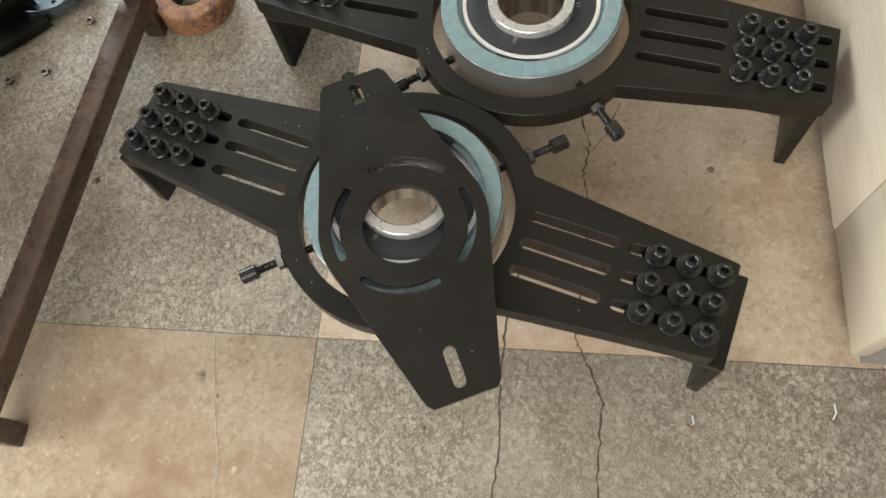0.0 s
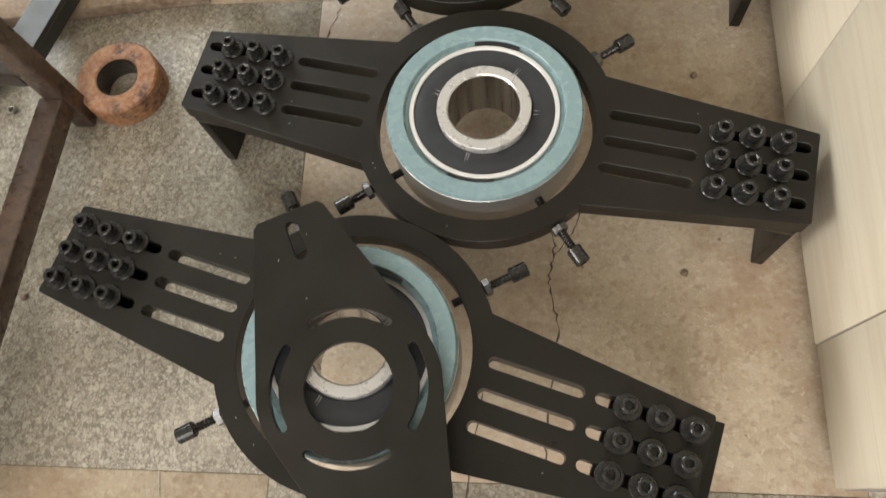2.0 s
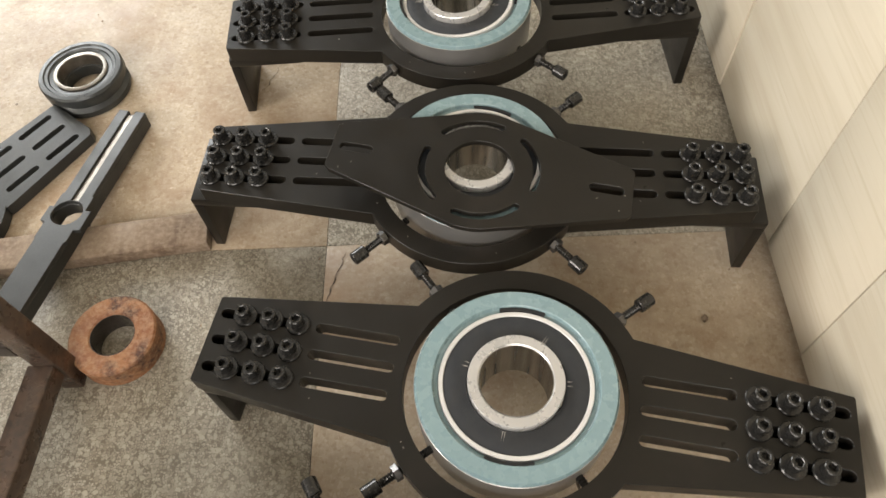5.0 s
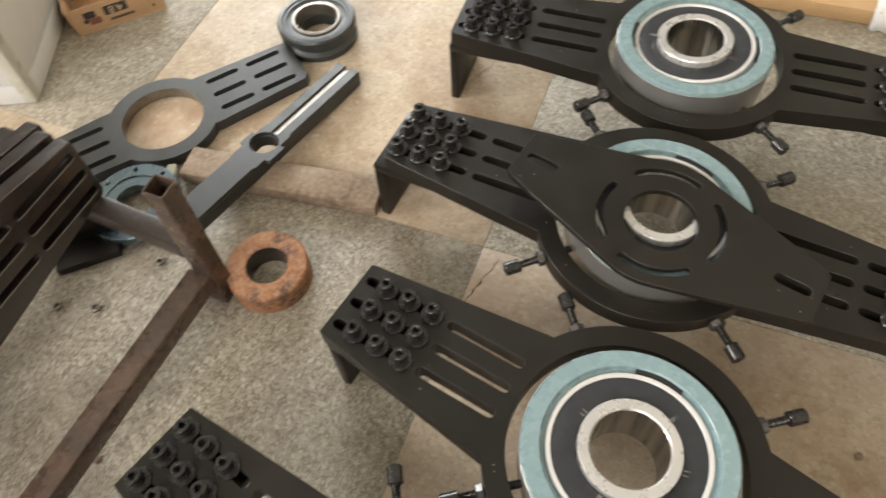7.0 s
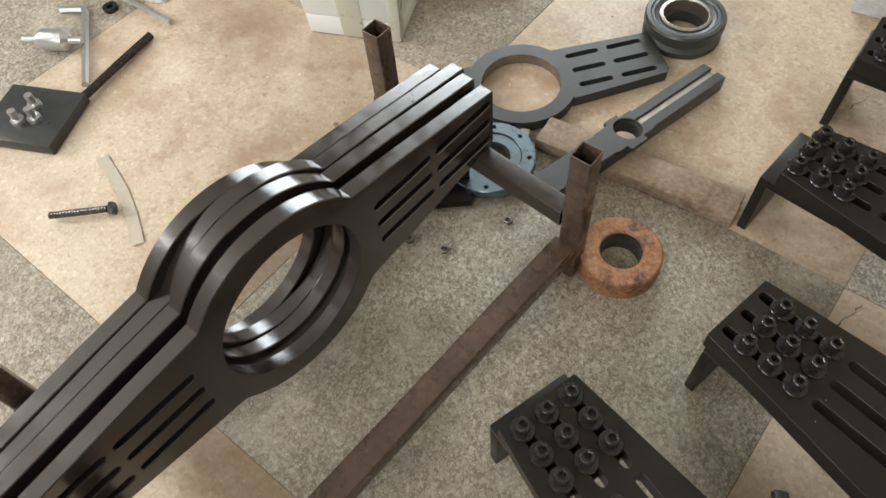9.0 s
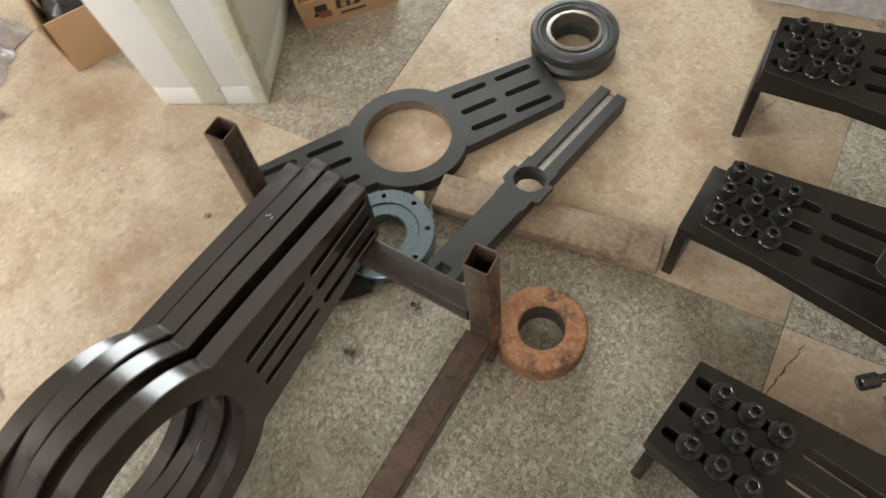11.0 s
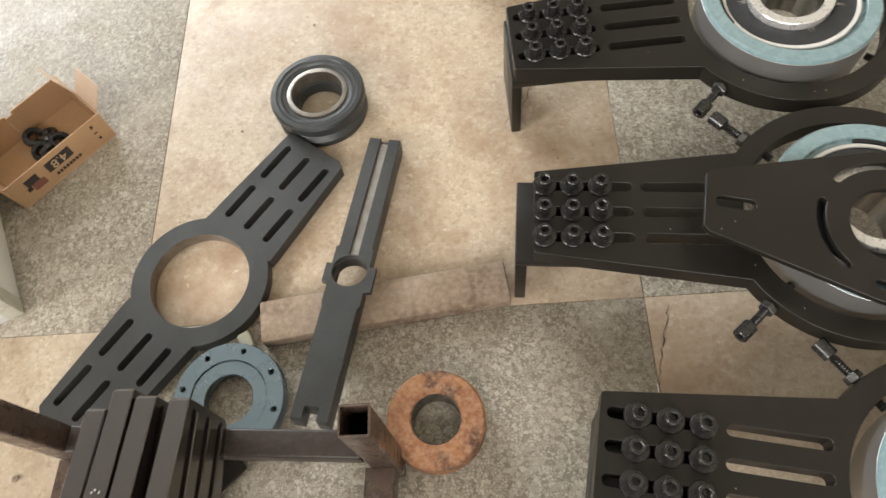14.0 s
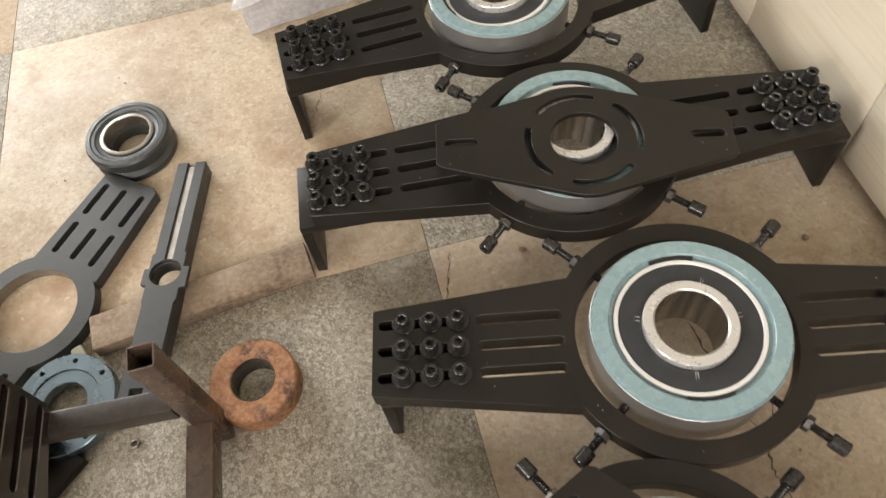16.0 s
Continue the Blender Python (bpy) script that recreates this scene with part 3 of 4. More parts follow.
tube((FB[0] - 0.016, FB[1] + 0.001, 0.1200), (FA[0] + 0.016, FA[1] - 0.001, 0.1200), "cross_beam", 0.03, M_BEAM)
tube((NB[0] - 0.016, NB[1] + 0.001, 0.1200), (NA[0] + 0.016, NA[1] - 0.001, 0.1200), "cross_beam", 0.03, M_BEAM)
tube((-0.574, FB[1] - 0.0155, 0.063), (-0.606, NB[1] + 0.0155, 0.080), "side_rail", 0.034)
tube((FA[0], FA[1] - 0.0155, 0.069), (NA[0], NA[1] + 0.0155, 0.069), "side_rail", 0.038)


def stack_outline():
    e, w, ro = 0.052, 0.087, 0.141
    a = math.degrees(math.asin(w / ro))
    right = [(0.195, -0.077), (HALF - 0.006, -e), (HALF, -e + 0.008), (HALF, e - 0.003), (HALF - 0.003, e), (0.195, 0.077)]
    left = [(-x, -y) for x, y in right]
    return right + arc(0, 0, ro, a, 180 - a, 30) + left + arc(0, 0, ro, 180 + a, 360 - a, 30)


STACK = []
ME_STACK = cut_plate("ring_plate_on_edge", stack_outline(), [circle(0.1045, 72)] + stand_holes()[1:], -0.0103, 0.0103, 0.0012)
for x_, slide, turn_ in ((-0.7590, 0.0, 87.4), (-0.7925, 0.004, 87.4), (-0.8140, 0.012, 87.7), (-0.8355, -0.006, 88.2)):
    STACK.append(tagged(obj("ring_plate", ME_STACK, M_BROWN, None, pose(x_, 0.4110 + slide, 0.1870, 90, 0, turn_)),
           "dark brown steel ring plate standing on edge in the rack", "ring plate", "ring plates in the rack"))


def flecks(spots, size, parent, m):
    """Tiny raised flecks of white paint on a surface."""
    bm = bmesh.new()
    q = [bm.verts.new((size * k * math.cos(a), size * k * math.sin(a), 0.0)) for a, k in ((0.2, 1.2), (1.3, 0.7), (2.5, 1.3), (3.6, 0.8), (4.9, 1.0))]
    top = bm.verts.new((0, 0, size * 0.35))
    for k in range(5):
        bm.faces.new((q[k], q[(k + 1) % 5], top))
    me = bpy.data.meshes.new("paint_fleck")
    bm.to_mesh(me)
    bm.free()
    me.materials.append(M_FLECK)
    for k, (x, y) in enumerate(spots):
        obj("paint_fleck", me, None, parent, m @ pose(x, y, 0, 0, 0, 67 * k), "white paint fleck")


flecks([(0.0, -0.003), (0.002, 0.001), (0.0, 0.004)], 0.0014, STACK[2], pose(0.27, 0.0672, 0.002, -90, 0, 0))
for cov, seed in ((COVERS[0], 2), (COVERS[1], 9)):
    rc = random.Random(seed)
    flecks([(rc.choice((-1, 1)) * rc.uniform(0.09, 0.19), rc.uniform(-0.035, 0.035)) for _ in range(5)], 0.0008, cov, pose(0, 0, 0.008))
for st_, seed in zip(STANDS, (4, 7, 5, 8)):
    rc = random.Random(seed)
    flecks([(rc.choice((-1, 1)) * rc.uniform(0.16, 0.24), rc.choice((-0.05, -0.017, 0.017, 0.052)) + rc.uniform(-0.006, 0.006)) for _ in range(3)]
           + [(0.139 * math.cos(a), 0.139 * math.sin(a)) for a in (rc.uniform(3.6, 6.0) for _ in range(3))], 0.0008, st_, pose(0, 0, TOP))

# ---- loose parts on the floor ----


def small_ring_plate(m):
    h, e, ro, ri, w = 0.2555, 0.0532, 0.0962, 0.0695, 0.060
    a = math.degrees(math.asin(w / ro))
    right = [(0.074, -w - 0.004), (0.085, -w - 0.004), (h - 0.008, -e), (h, -e + 0.01), (h, e - 0.004), (h - 0.004, e)]
    left = [(-x, -y) for x, y in right]
    outline = right + arc(0, 0, ro, a, 180 - a, 26) + left + arc(0, 0, ro, 180 + a, 360 - a, 26)
    holes = [circle(ri, 64)]
    for v in (-0.0366, 0, 0.0366):
        for s in (-1, 1):
            for u0, u1 in ((0.094, 0.155), (0.171, 0.235)):
                holes.append(slot(min(s * u0, s * u1), max(s * u0, s * u1), v, 0.0052))
    ob = thing("small_ring_plate", m, "grey-black slotted steel ring plate lying flat on the floor", "ring plate")
    obj("body", cut_plate("body", outline, holes, 0, 0.02), M_GREYPLATE, ob)
    obj("bore", lathe("bore", [(0.0693, 0.001), (0.0697, 0.001), (0.0697, 0.0195), (0.0693, 0.0195)], 64), M_EDGE, ob, None, "machined bright bore")
    return ob


small_ring_plate(pose(-0.8344, 1.0010, 0.0005, 0, 0, 52.3))


def keyed_bar(m):
    """A thick bar with a bore at its middle, two lugs beside it and a keyway along one half."""
    hw, th = 0.0232, 0.030
    bar = thing("keyed_bar", m, "dark grey machined bar with a bored middle and keyway", "machine bar")
    ol = [(-0.203, -hw), (-0.055, -hw), (-0.05, -hw - 0.003), (-0.03, -hw - 0.003), (-0.028, -hw - 0.012), (0.008, -hw - 0.012), (0.008, -hw - 0.003), (0.035, -hw - 0.003), (0.035, -hw), (0.222, -hw),
          (0.222, -0.006), (0.024, -0.006), (0.0235, 0.0), (0.024, 0.006), (0.222, 0.006), (0.222, hw), (0.035, hw), (0.035, hw + 0.003), (0.008, hw + 0.003), (0.008, hw + 0.010), (-0.02, hw + 0.010), (-0.022, hw + 0.002), (-0.05, hw + 0.002), (-0.055, hw),
          (-0.203, hw), (-0.203, 0.0088), (-0.187, 0.0088), (-0.187, -0.0088), (-0.203, -0.0088)]
    low = [(-0.203, -hw), (0.222, -hw), (0.222, hw), (-0.203, hw), (-0.203, 0.0088), (-0.187, 0.0088), (-0.187, -0.0088), (-0.203, -0.0088)]
    obj("upper_body", cut_plate("upper_body", ol, [circle(0.0232, 40, -0.0005)], 0.022, th, 0.0007), M_GREYPLATE, bar)
    obj("lower_body", cut_plate("lower_body", low, [circle(0.0232, 40, -0.0005)], 0, 0.0219, 0.0007), M_GREYPLATE, bar)
    obj("keyway_floor", solid("keyway_floor", [(0.0235, 0.2145, -0.0058, 0.0058, 0.0221, 0.0264)], 0), M_EDGE, bar, None, "bright milled keyway")
    return bar


keyed_bar(pose(-0.6200, 0.9835, 0.0212, 0, 5.3, 78.3))

tagged(obj("timber_block", solid("timber_block", [(-0.171, 0.160, -0.029, 0.029, 0, 0.0242)], 0.003), M_WOOD, None, pose(-0.573, 0.951, 0.0005, 0, 0, 6.5)), "weathered grey-brown timber batten lying on the floor", "timber")

rr_ = tagged(obj("rusty_ring", lathe("rusty_ring", [(0.0305, 0.0015), (0.0325, 0), (0.0580, 0), (0.0597, 0.002), (0.0597, 0.036), (0.0572, 0.0385), (0.0325, 0.0385), (0.0305, 0.0365)], 80), M_RUST, None, pose(-0.5135, 0.7890, 0)), "thick orange-rusted steel ring on the floor", "steel ring")
# thin lining, darker than the rest of the ring
obj("bore", lathe("bore", [(0.0297, 0.001), (0.0304, 0.001), (0.0304, 0.0368), (0.0297, 0.0368)], 64), M_BROWN, rr_, None, "dark brown bore lining")

pul = thing("pulley_hub", pose(-0.676, 1.2865, 0), "dark grey turned pulley hub with a bright bore", "pulley")
obj("rim", lathe("rim", [(0.046, 0), (0.066, 0), (0.070, 0.003), (0.070, 0.013), (0.063, 0.019), (0.063, 0.024), (0.0715, 0.031), (0.0715, 0.044), (0.069, 0.048), (0.062, 0.0485), (0.060, 0.0465), (0.055, 0.0465), (0.053, 0.044), (0.046, 0.043)], 80), M_PULLEY, pul)
obj("bore_ring", lathe("bore_ring", [(0.0385, 0.004), (0.0458, 0.004), (0.0458, 0.0455), (0.0435, 0.0465), (0.0395, 0.0465), (0.0385, 0.045)], 64), M_EDGE, pul, None, "bright steel bore ring")
obj("inner_step", lathe("inner_step", [(0.034, 0.004), (0.0384, 0.004), (0.0384, 0.024), (0.034, 0.024)], 64), M_PULLEY, pul)

fl = thing("flange_disc", pose(-0.7755, 0.8310, 0.009, 2, -2, 0), "blue-grey flange disc with small bolt holes", "flange")
obj("rim", cut_plate("rim", circle(0.0728, 80), [circle(0.0500, 64)] + [circle(0.0036, 12, 0.0627 * math.cos(radians(a)), 0.0627 * math.sin(radians(a))) for a in range(-15, 345, 45)], 0, 0.018, 0.0009), M_DISC, fl)
obj("web", cut_plate("web", circle(0.0499, 64), [circle(0.0318, 48)], 0, 0.0155, 0.0007), M_DISC, fl)

tagged(obj("wood_offcut", solid("wood_offcut", [(-0.009, 0.009, -0.013, 0.012, 0, 0.012)], 0.004), M_OLDTAPE, None, pose(-0.766, 0.913, 0.0005, 0, 0, 25)), "small pale offcut of wood beside the timber", "offcut")

sp = thing("angle_bracket", pose(-0.800, 0.735, 0.0005, 0, 0, 42), "spare black steel angle bracket lying under the rack", "bracket")
obj("flange", solid("flange", [(-0.05, 0.045, -0.022, 0.03, 0, 0.014)], 0.0015), M_BLACK, sp)
obj("web", solid("web", [(-0.05, 0.045, 0.017, 0.03, 0.0142, 0.06)], 0.0015), M_BLACK, sp)

# ---- packaging ----


def foam_box(m):
    """A tall tapering foam box, its edges and middle bound with yellowed tape."""
    w, d, h, t = 0.181, 0.27, 0.30, 0.135
    box = thing("foam_box", m, "white foam box bound with yellowed sticky tape", "foam box")

    def taper(boxes, name, bev):
        me = solid(name, boxes, bev)
        for v in me.vertices:
            k = 1 + t * v.co.z / h * 1.35
            v.co.x *= k
            v.co.y *= k
        return me
    obj("body", taper([(-w / 2, w / 2, -d / 2, d / 2, 0, 0.047), (-w / 2, w / 2, -d / 2, d / 2, 0.0475, h)], "body", 0.004), M_FOAM, box)
    for nm, bx in (("middle_tape", (-0.022, 0.022, -d / 2 - 0.0012, d / 2 + 0.0012, 0.004, h + 0.001)),
                   ("edge_tape", (w / 2 - 0.020, w / 2 + 0.0012, -d / 2 - 0.0013, -d / 2 + 0.024, 0.004, h + 0.0005)),
                   ("edge_tape", (w / 2 - 0.03, w / 2 + 0.0014, d / 2 - 0.03, d / 2 + 0.0014, 0.004, h + 0.0005)),
                   ("lid_tape", (-w / 2 - 0.001, w / 2 + 0.0011, -d / 2 - 0.001, d / 2 + 0.001, h - 0.05, h - 0.01))):
        obj(nm, taper([bx], nm, 0.0008), M_TAPE, box, None, "yellowed tape strip")
    return box


foam_box(pose(-1.173, 0.938, 0, 0, 0, 24.1) @ pose(0, 0.135, 0))


def open_carton(m, w, d, h, label, flaps=True):
    """A carton without a lid: floor, four thin walls, torn flaps at one end."""
    c = thing("open_carton", m, label, "cardboard box")
    t = 0.0025
    obj("floor_panel", solid("floor_panel", [(0, w, 0, d, 0, t)], 0), M_CARD_IN, c)
    obj("front_wall", solid("front_wall", [(0, w, 0, t, 0.0026, h)], 0.0004), M_CARD, c)
    back = solid("back_wall", [(0, w * 0.43, d - t, d, 0.0026, h), (w * 0.5, w, d - t, d, 0.0026, h), (w * 0.431, w * 0.499, d - t, d, 0.0026, h * 0.9)], 0)
    obj("back_wall", back, M_CARD, c)
    obj("side_wall", solid("side_wall", [(0, t, t + 0.0002, d - t - 0.0002, 0.0026, h)], 0.0004), M_CARD, c, pose(0, 0, 0, 0, -6, 0))
    obj("side_wall", solid("side_wall", [(w - t, w, t + 0.0002, d - t - 0.0002, 0.0026, h)], 0.0004), M_CARD, c, pose(0, 0, 0))
    if flaps:
        for k, (a, ln) in enumerate(((34, 0.054), (-16, 0.052))):
            obj("flap", solid("flap", [(0, 0.002, -ln / 2, ln / 2, 0, 0.046)], 0.0003), M_FLAP, c, pose(w - 0.001, d * (0.3 + 0.4 * k), h - 0.004, 0, a, 4 * k))
    return c


carton = open_carton(pose(-1.125, 1.146, 0.0005, 0, 0, 46.7), 0.172, 0.116, 0.056, "open brown cardboard box with black printing")


def lettering(name, body, size, mat, parent, m):
    """Printed characters as a thin mesh."""
    c = bpy.data.curves.new(name, "FONT")
    c.body, c.size, c.align_x, c.align_y, c.extrude = body, size, "CENTER", "CENTER", 0.0001
    ob = new(name, c)
    me = bpy.data.meshes.new_from_object(ob.evaluated_get(bpy.context.evaluated_depsgraph_get()))
    bpy.data.objects.remove(ob)
    bpy.data.curves.remove(c)
    me.materials.clear()
    return obj(name, me, mat, parent, m)


for nm, x0, x1, z0, z1, mt in (("print_block", 0.062, 0.106, 0.0265, 0.0455, M_INK), ("print_mark", 0.024, 0.046, 0.030, 0.044, M_INK), ("print_mark", 0.030, 0.052, 0.016, 0.029, M_REDINK),
                               ("print_mark", 0.021, 0.029, 0.022, 0.029, M_INK), ("print_dot", 0.148, 0.152, 0.040, 0.046, M_INK), ("print_dot", 0.147, 0.153, 0.0285, 0.0305, M_INK), ("print_dot", 0.149, 0.153, 0.014, 0.019, M_INK)):
    obj(nm, solid(nm, [(x0, x1, -0.0006, 0.0004, z0, z1)], 0), mt, carton)
for k in range(8):
    obj("print_bar", solid("print_bar", [(0.068 + 0.0058 * k, 0.0722 + 0.0058 * k, -0.0006, 0.0004, 0.013, 0.0185)], 0), M_INK, carton)
lettering("print_number", "4.8", 0.022, M_PALE, carton, pose(0.084, -0.0009, 0.036, 90, 0, 0) @ pose(0, 0, 0, 0, 0, 180))
# a few dark connecting links in the carton
link_me = lathe("link", [(0.009, 0), (0.016, 0), (0.0175, 0.005), (0.016, 0.010), (0.009, 0.010), (0.007, 0.005)], 20)
for lx, ly, lz, rx, ry in ((0.083, 0.092, 0.004, 12, 8), (0.098, 0.074, 0.006, -20, 14), (0.078, 0.058, 0.004, 15, -12), (0.104, 0.050, 0.006, 8, 22), (0.086, 0.040, 0.007, 20, 5)):
    tagged(obj("chain_link", link_me, M_OXIDE, None, carton.matrix_basis @ pose(lx, ly, lz + 0.003, rx, ry, 0)), "small black steel chain link in the carton", "chain link", "chain links in the carton")

c2 = open_carton(pose(-1.452, 0.896, 0.0005, 0, 0, 62), 0.19, 0.17, 0.11, "brown carton stuffed with a black plastic bag", False)


def crumpled(name, w, d, h, seed, n=26, amp=0.3):
    """A crumpled film lump: a domed grid with sharp random folds and a skirt to its base."""
    r = random.Random(seed)
    bm = bmesh.new()
    grid = []
    for i in range(n + 1):
        row = []
        for j in range(n + 1):
            u, v = i / n * 2 - 1, j / n * 2 - 1
            dome = max(0.0, 1 - max(abs(u), abs(v)) ** 3)
            fold = abs(noise.noise((u * 2.3 + seed, v * 2.3, 0.3))) + 0.5 * abs(noise.noise((u * 6 + seed, v * 6, 1.3)))
            rim = 1 + 0.12 * noise.noise((u * 3, v * 3, seed + 0.5))
            row.append(bm.verts.new((u * w / 2 * rim, v * d / 2 * rim, h * dome * (1 - amp + 1.6 * amp * fold))))
        grid.append(row)
    for i in range(n):
        for j in range(n):
            bm.faces.new((grid[i][j], grid[i + 1][j], grid[i + 1][j + 1], grid[i][j + 1]))
    rimv = [e for e in bm.edges if len(e.link_faces) == 1]
    ext = bmesh.ops.extrude_edge_only(bm, edges=rimv)
    for v in (g for g in ext["geom"] if isinstance(g, bmesh.types.BMVert)):
        v.co.z = -0.001
    me = bpy.data.meshes.new(name)
    bm.to_mesh(me)
    bm.free()
    return smooth(me, 25)


tagged(obj("plastic_bag", crumpled("plastic_bag", 0.17, 0.155, 0.05, 4), M_BAG, None, c2.matrix_basis @ pose(0.095, 0.085, 0.085)), "black plastic bag stuffed in a carton", "plastic bag")

wb = thing("wrapped_package", pose(-0.452, 1.515, 0.0005, 0, 0, 8), "white package wrapped in clear plastic film", "package")
obj("box", solid("box", [(0.006, 0.28, 0.006, 0.20, 0, 0.075)], 0.006), M_FOAM, wb)
film = crumpled("film", 0.31, 0.23, 0.045, 9, 34, 0.5)
obj("film", film, M_PLASTIC, wb, pose(0.145, 0.105, 0.0755), "crumpled clear plastic film")
skirt = solid("film_skirt", [(0, 0.288, 0, 0.208, 0, 0.082)], 0)
bm = bmesh.new()
bm.from_mesh(skirt)
bmesh.ops.subdivide_edges(bm, edges=bm.edges, cuts=9, use_grid_fill=True)
for v in bm.verts:
    k = noise.noise((v.co.x * 30, v.co.y * 30, v.co.z * 22))
    v.co += Vector((v.co.x - 0.144, v.co.y - 0.104, 0)).normalized() * 0.006 * k
    v.co.z = max(v.co.z, 0) + (0.004 * k if v.co.z > 0.01 else 0)
bm.to_mesh(skirt)
bm.free()
obj("film_side", smooth(skirt, 20), M_PLASTIC, wb, None, "crumpled clear plastic film")

plank = thing("pine_plank", pose(0.02, 1.606, 0.0005, 0, 0, 2.5), "pale pine plank lying by the tiled wall", "plank")
obj("board", solid("board", [(0, 0.34, 0, 0.09, 0, 0.03)], 0.002), M_BOARD, plank)
obj("board", solid("board", [(0, 0.34, 0.092, 0.19, 0, 0.03)], 0.002), M_BOARD, plank)
cl = bpy.data.meshes.new("cloth_strip")
bm = bmesh.new()
prev = None
for k in range(25):
    f = k / 24
    y, z = -0.012 + 0.21 * f, 0.0325 + 0.006 * abs(math.sin(f * 9)) if k > 1 else (0.0015 if k == 0 else 0.02)
    w_ = 0.018 + 0.004 * math.sin(f * 11)
    row = [bm.verts.new((x_ + 0.006 * math.sin(f * 5), y, z + 0.003 * math.cos(x_ * 300 + f * 7))) for x_ in (-w_, -w_ / 2, 0, w_ / 2, w_)]
    if prev:
        for a_, c_, d_, e_ in zip(prev, prev[1:], row[1:], row):
            bm.faces.new((a_, c_, d_, e_))
    prev = row
bm.to_mesh(cl)
bm.free()
cs = tagged(obj("cloth_strip", smooth(cl, 60), M_FOAM, None, pose(0.285, 1.615, 0)), "white cloth strip draped over a pine plank", "cloth")
cs.modifiers.new("thick", "SOLIDIFY").thickness = 0.0012

# ---- tools and small things on the floor ----


def rod(name, pts, r, mat, label, category, n=12, six=False):
    """A bent round or six-sided bar through points, as one curve-swept mesh."""
    c = bpy.data.curves.new(name, "CURVE")
    c.dimensions, c.bevel_depth, c.bevel_resolution, c.use_fill_caps = "3D", r, (1 if six else 3), True
    s = c.splines.new("POLY")
    s.points.add(len(pts) - 1)
    for p, q in zip(s.points, pts):
        p.co = (*q, 1)
    ob = new(name, c)
    me = bpy.data.meshes.new_from_object(ob.evaluated_get(bpy.context.evaluated_depsgraph_get()))
    bpy.data.objects.remove(ob)
    bpy.data.curves.remove(c)
    me.materials.clear()
    return tagged(obj(name, smooth(me, 40), mat), label, category)


rod("hex_key", [(-1.80, 0.700, 0.0062), (-1.757, 0.738, 0.0062), (-1.748, 0.744, 0.0062), (-1.64, 0.751, 0.0062), (-1.506, 0.759, 0.0062)], 0.006, M_CHROME, "bright zinc-plated hex key on the floor", "hex key", six=True)
rod("hex_key", [(-1.728, 0.652, 0.0072), (-1.688, 0.680, 0.0072), (-1.676, 0.676, 0.0072), (-1.502, 0.548, 0.0072)], 0.007, M_CHROME, "large bright hex key beside a dark bar", "hex key", six=True)
rod("black_rod", [(-1.470, 0.520, 0.0125), (-1.490, 0.62, 0.0105), (-1.506, 0.708, 0.0085)], 0.008, M_OXIDE, "tapered black steel lever on the floor", "lever")
vb = thing("vice_plate", pose(-1.408, 0.412, 0.0005, 0, 0, 25.6), "dark steel plate with bolts lying on the floor", "tool plate")
obj("slab", solid("slab", [(-0.15, 0.0, 0.0, 0.131, 0, 0.022)], 0.002), M_PULLEY, vb)
for q, (bx_, by_) in enumerate(((-0.085, 0.045), (-0.058, 0.055), (-0.075, 0.085))):
    obj("stud", lathe("stud", [(0, 0.0222), (0.012, 0.0222), (0.012, 0.03), (0.007, 0.0305), (0.007, 0.05), (0, 0.05)], 16, close=False), M_CHROME, vb, pose(bx_, by_, 0))
tagged(obj("drill_chuck", lathe("drill_chuck", [(0, -0.045), (0.007, -0.045), (0.008, -0.02), (0.021, -0.012), (0.022, 0.03), (0.015, 0.045), (0.008, 0.05), (0.008, 0.075), (0, 0.075)], 32, close=False), M_CHROME, None, pose(-1.628, 0.590, 0.0225, 90, 0, -57)), "bright cylindrical drill chuck lying on the floor", "chuck")
tagged(obj("steel_washer", lathe("steel_washer", [(0.007, 0), (0.015, 0), (0.015, 0.008), (0.007, 0.008)], 24), M_OXIDE, None, pose(-1.649, 0.717, 0.0005)), "thick black washer on the floor", "washer")
tagged(obj("plastic_bag", crumpled("plastic_bag_clear", 0.24, 0.15, 0.06, 12, 26, 0.5), M_PLASTIC, None, pose(-1.70, 0.822, 0.0012, 0, 0, 20)), "crumpled clear plastic bag beside the tools", "plastic bag")

lb = thing("loose_bolt", pose(-1.222, 0.395, 0.011, 90, 0, 134), "long dark hex-head bolt lying on the floor", "bolt")
obj("shank", lathe("shank", [(0, 0)] + [(0.0062 if k % 2 else 0.0054, 0.002 + 0.0024 * k) for k in range(40)] + [(0, 0.1)], 14, close=False), M_NUT, lb, pose(0, 0, -0.1))
obj("head", cut_plate("head", circle(0.0118, 6), [], 0.0002, 0.009, 0.001), M_NUT, lb)
tp = bpy.data.meshes.new("tape_strip")
bm = bmesh.new()
prev = None
for k in range(22):
    f = k / 21
    x_, y_ = -1.335 + 0.20 * f, 0.458 - 0.078 * f + 0.010 * math.sin(f * 3.1)
    row = [bm.verts.new((x_ + s * 0.004, y_ + s * 0.0085, 0.0012 + 0.0012 * abs(math.sin(f * 14 + s)))) for s in (-1, 0, 1)]
    if prev:
        for a_, c_, d_, e_ in zip(prev, prev[1:], row[1:], row):
            bm.faces.new((a_, c_, d_, e_))
    prev = row
bm.to_mesh(tp)
bm.free()
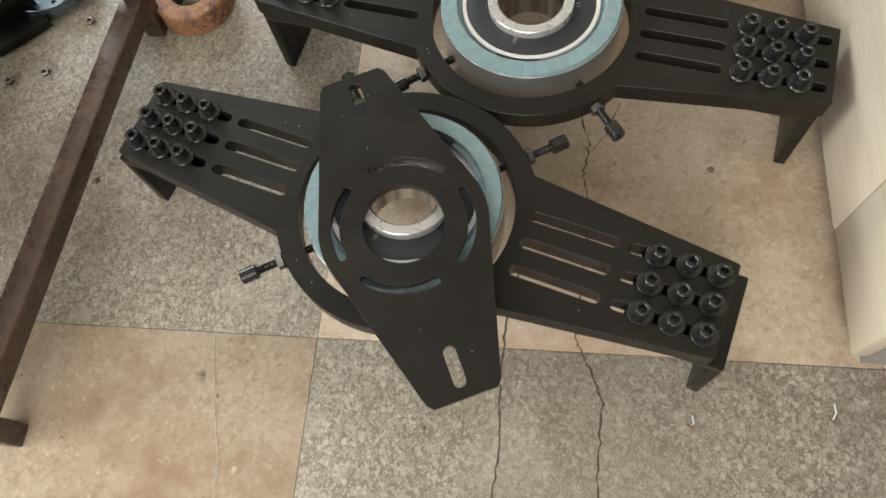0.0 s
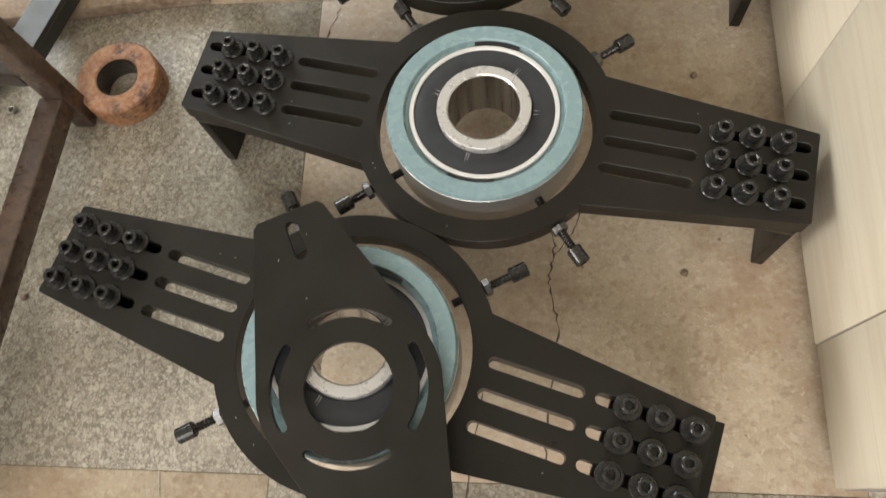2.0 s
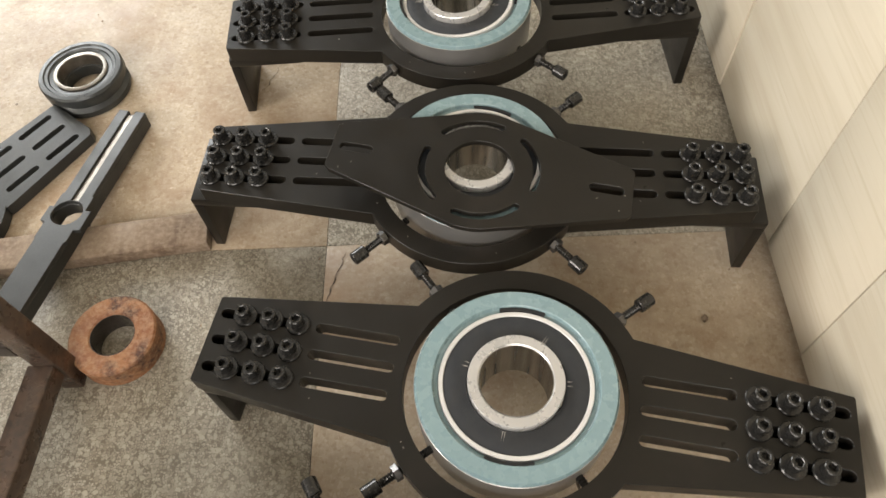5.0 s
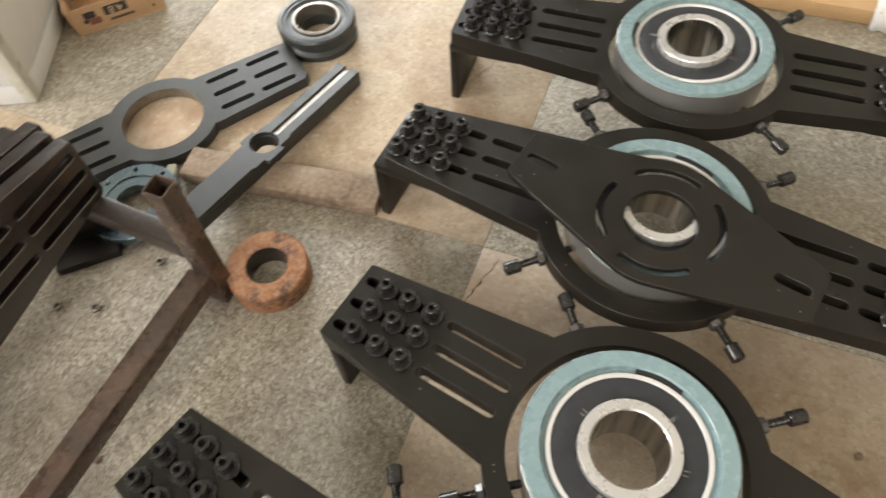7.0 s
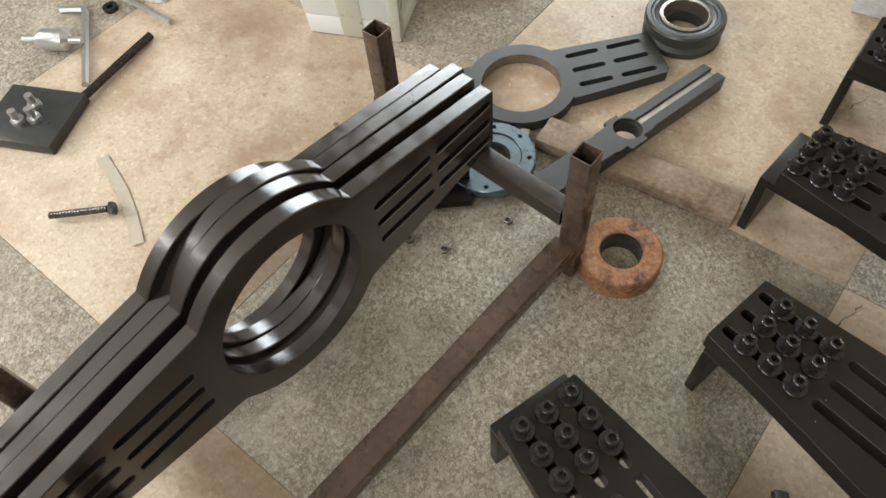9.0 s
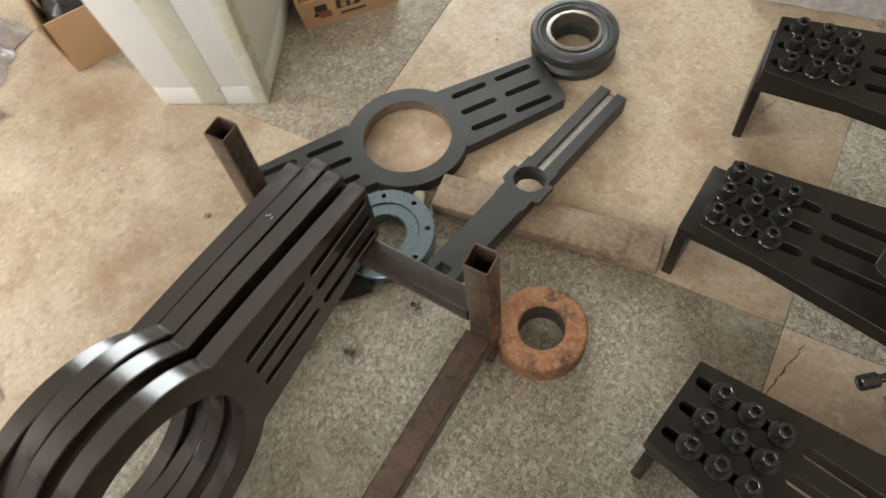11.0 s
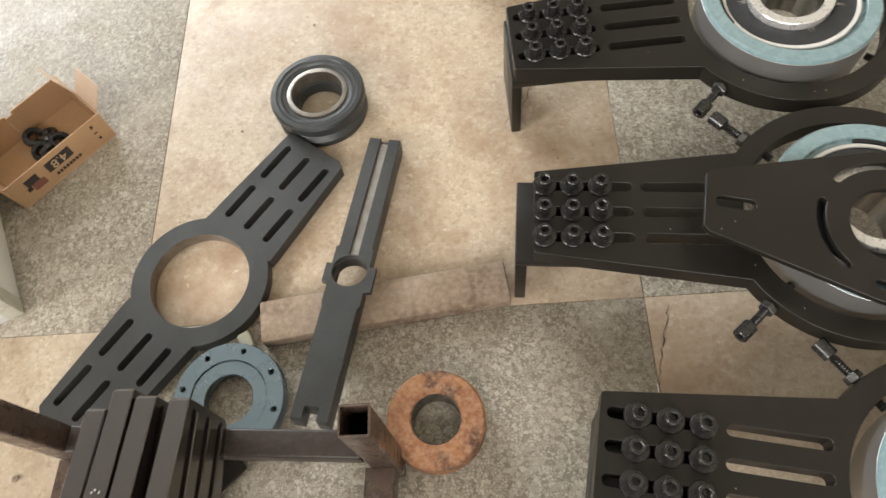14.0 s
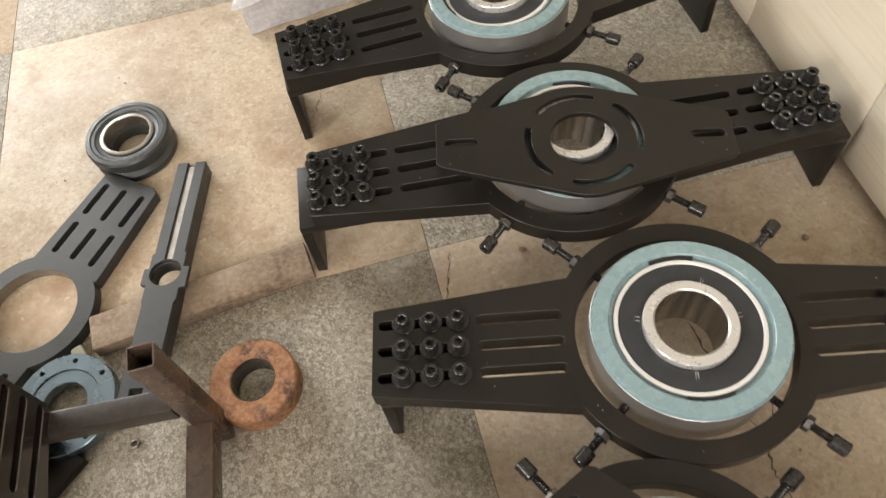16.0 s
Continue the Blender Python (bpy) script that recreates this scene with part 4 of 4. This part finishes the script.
tagged(obj("tape_strip", smooth(tp, 60), M_STRIP), "curled strip of pale used tape on the floor", "tape")

nut_me = cut_plate("hex_nut", circle(0.0075, 6), [circle(0.004, 12)], 0, 0.006, 0.0008)
for x_, y_, a_, mt, lab in ((-0.792, 0.640, 10, M_EDGE, "worn grey hex nut on the floor"), (-0.736, 0.657, 34, M_EDGE, "worn grey hex nut on the floor"), (-0.689, 0.757, 5, M_SOCKET, "black hex nut on the floor")):
    tagged(obj("hex_nut", nut_me, mt, None, pose(x_, y_, 0.0003, 0, 0, a_)), lab, "nut", "loose nuts")

chip_r = random.Random(5)
bm = bmesh.new()
spots = [(-0.621, 0.461), (0.269, 0.514), (0.223, 0.172), (0.384, 0.187), (-0.38, 0.195), (-0.60, 0.47), (0.30, 0.80), (-0.10, 0.90), (-0.99, 0.62), (-1.05, 0.75)]
for k in range(150):
    cx, cy = spots[k] if k < len(spots) else (chip_r.uniform(-1.5, 0.38), chip_r.uniform(0.02, 1.6))
    big = 0.005 if k < len(spots) else chip_r.uniform(0.0008, 0.0022)
    g = bmesh.ops.create_icosphere(bm, subdivisions=1, radius=big)
    for v in g["verts"]:
        v.co = Vector((v.co.x * chip_r.uniform(0.6, 1.5), v.co.y * chip_r.uniform(0.6, 1.5), v.co.z * 0.5)) + Vector((cx, cy, big * 0.45 + 0.0003))
gm = bpy.data.meshes.new("grit")
bm.to_mesh(gm)
bm.free()
tagged(obj("grit", gm, M_WOOD), "scattered grit and dried crumbs on the floor", "grit", kind="stuff")
for (x_, y_, a_, sc_) in ((0.384, 0.187, 75, 1.0), (0.223, 0.168, 70, 0.8), (-0.236, 0.80, 95, 1.0)):
    pts_ = [(x_ + sc_ * 0.012 * math.sin(k * 0.5) * math.cos(radians(a_)) + sc_ * 0.0035 * k * math.cos(radians(a_)), y_ + sc_ * 0.0035 * k * math.sin(radians(a_)) + 0.003 * math.sin(k * 0.9), 0.0014) for k in range(8)]
    rod("swarf_curl", pts_, 0.0009, M_FOAM, "thin pale curl of swarf on the floor", "swarf")
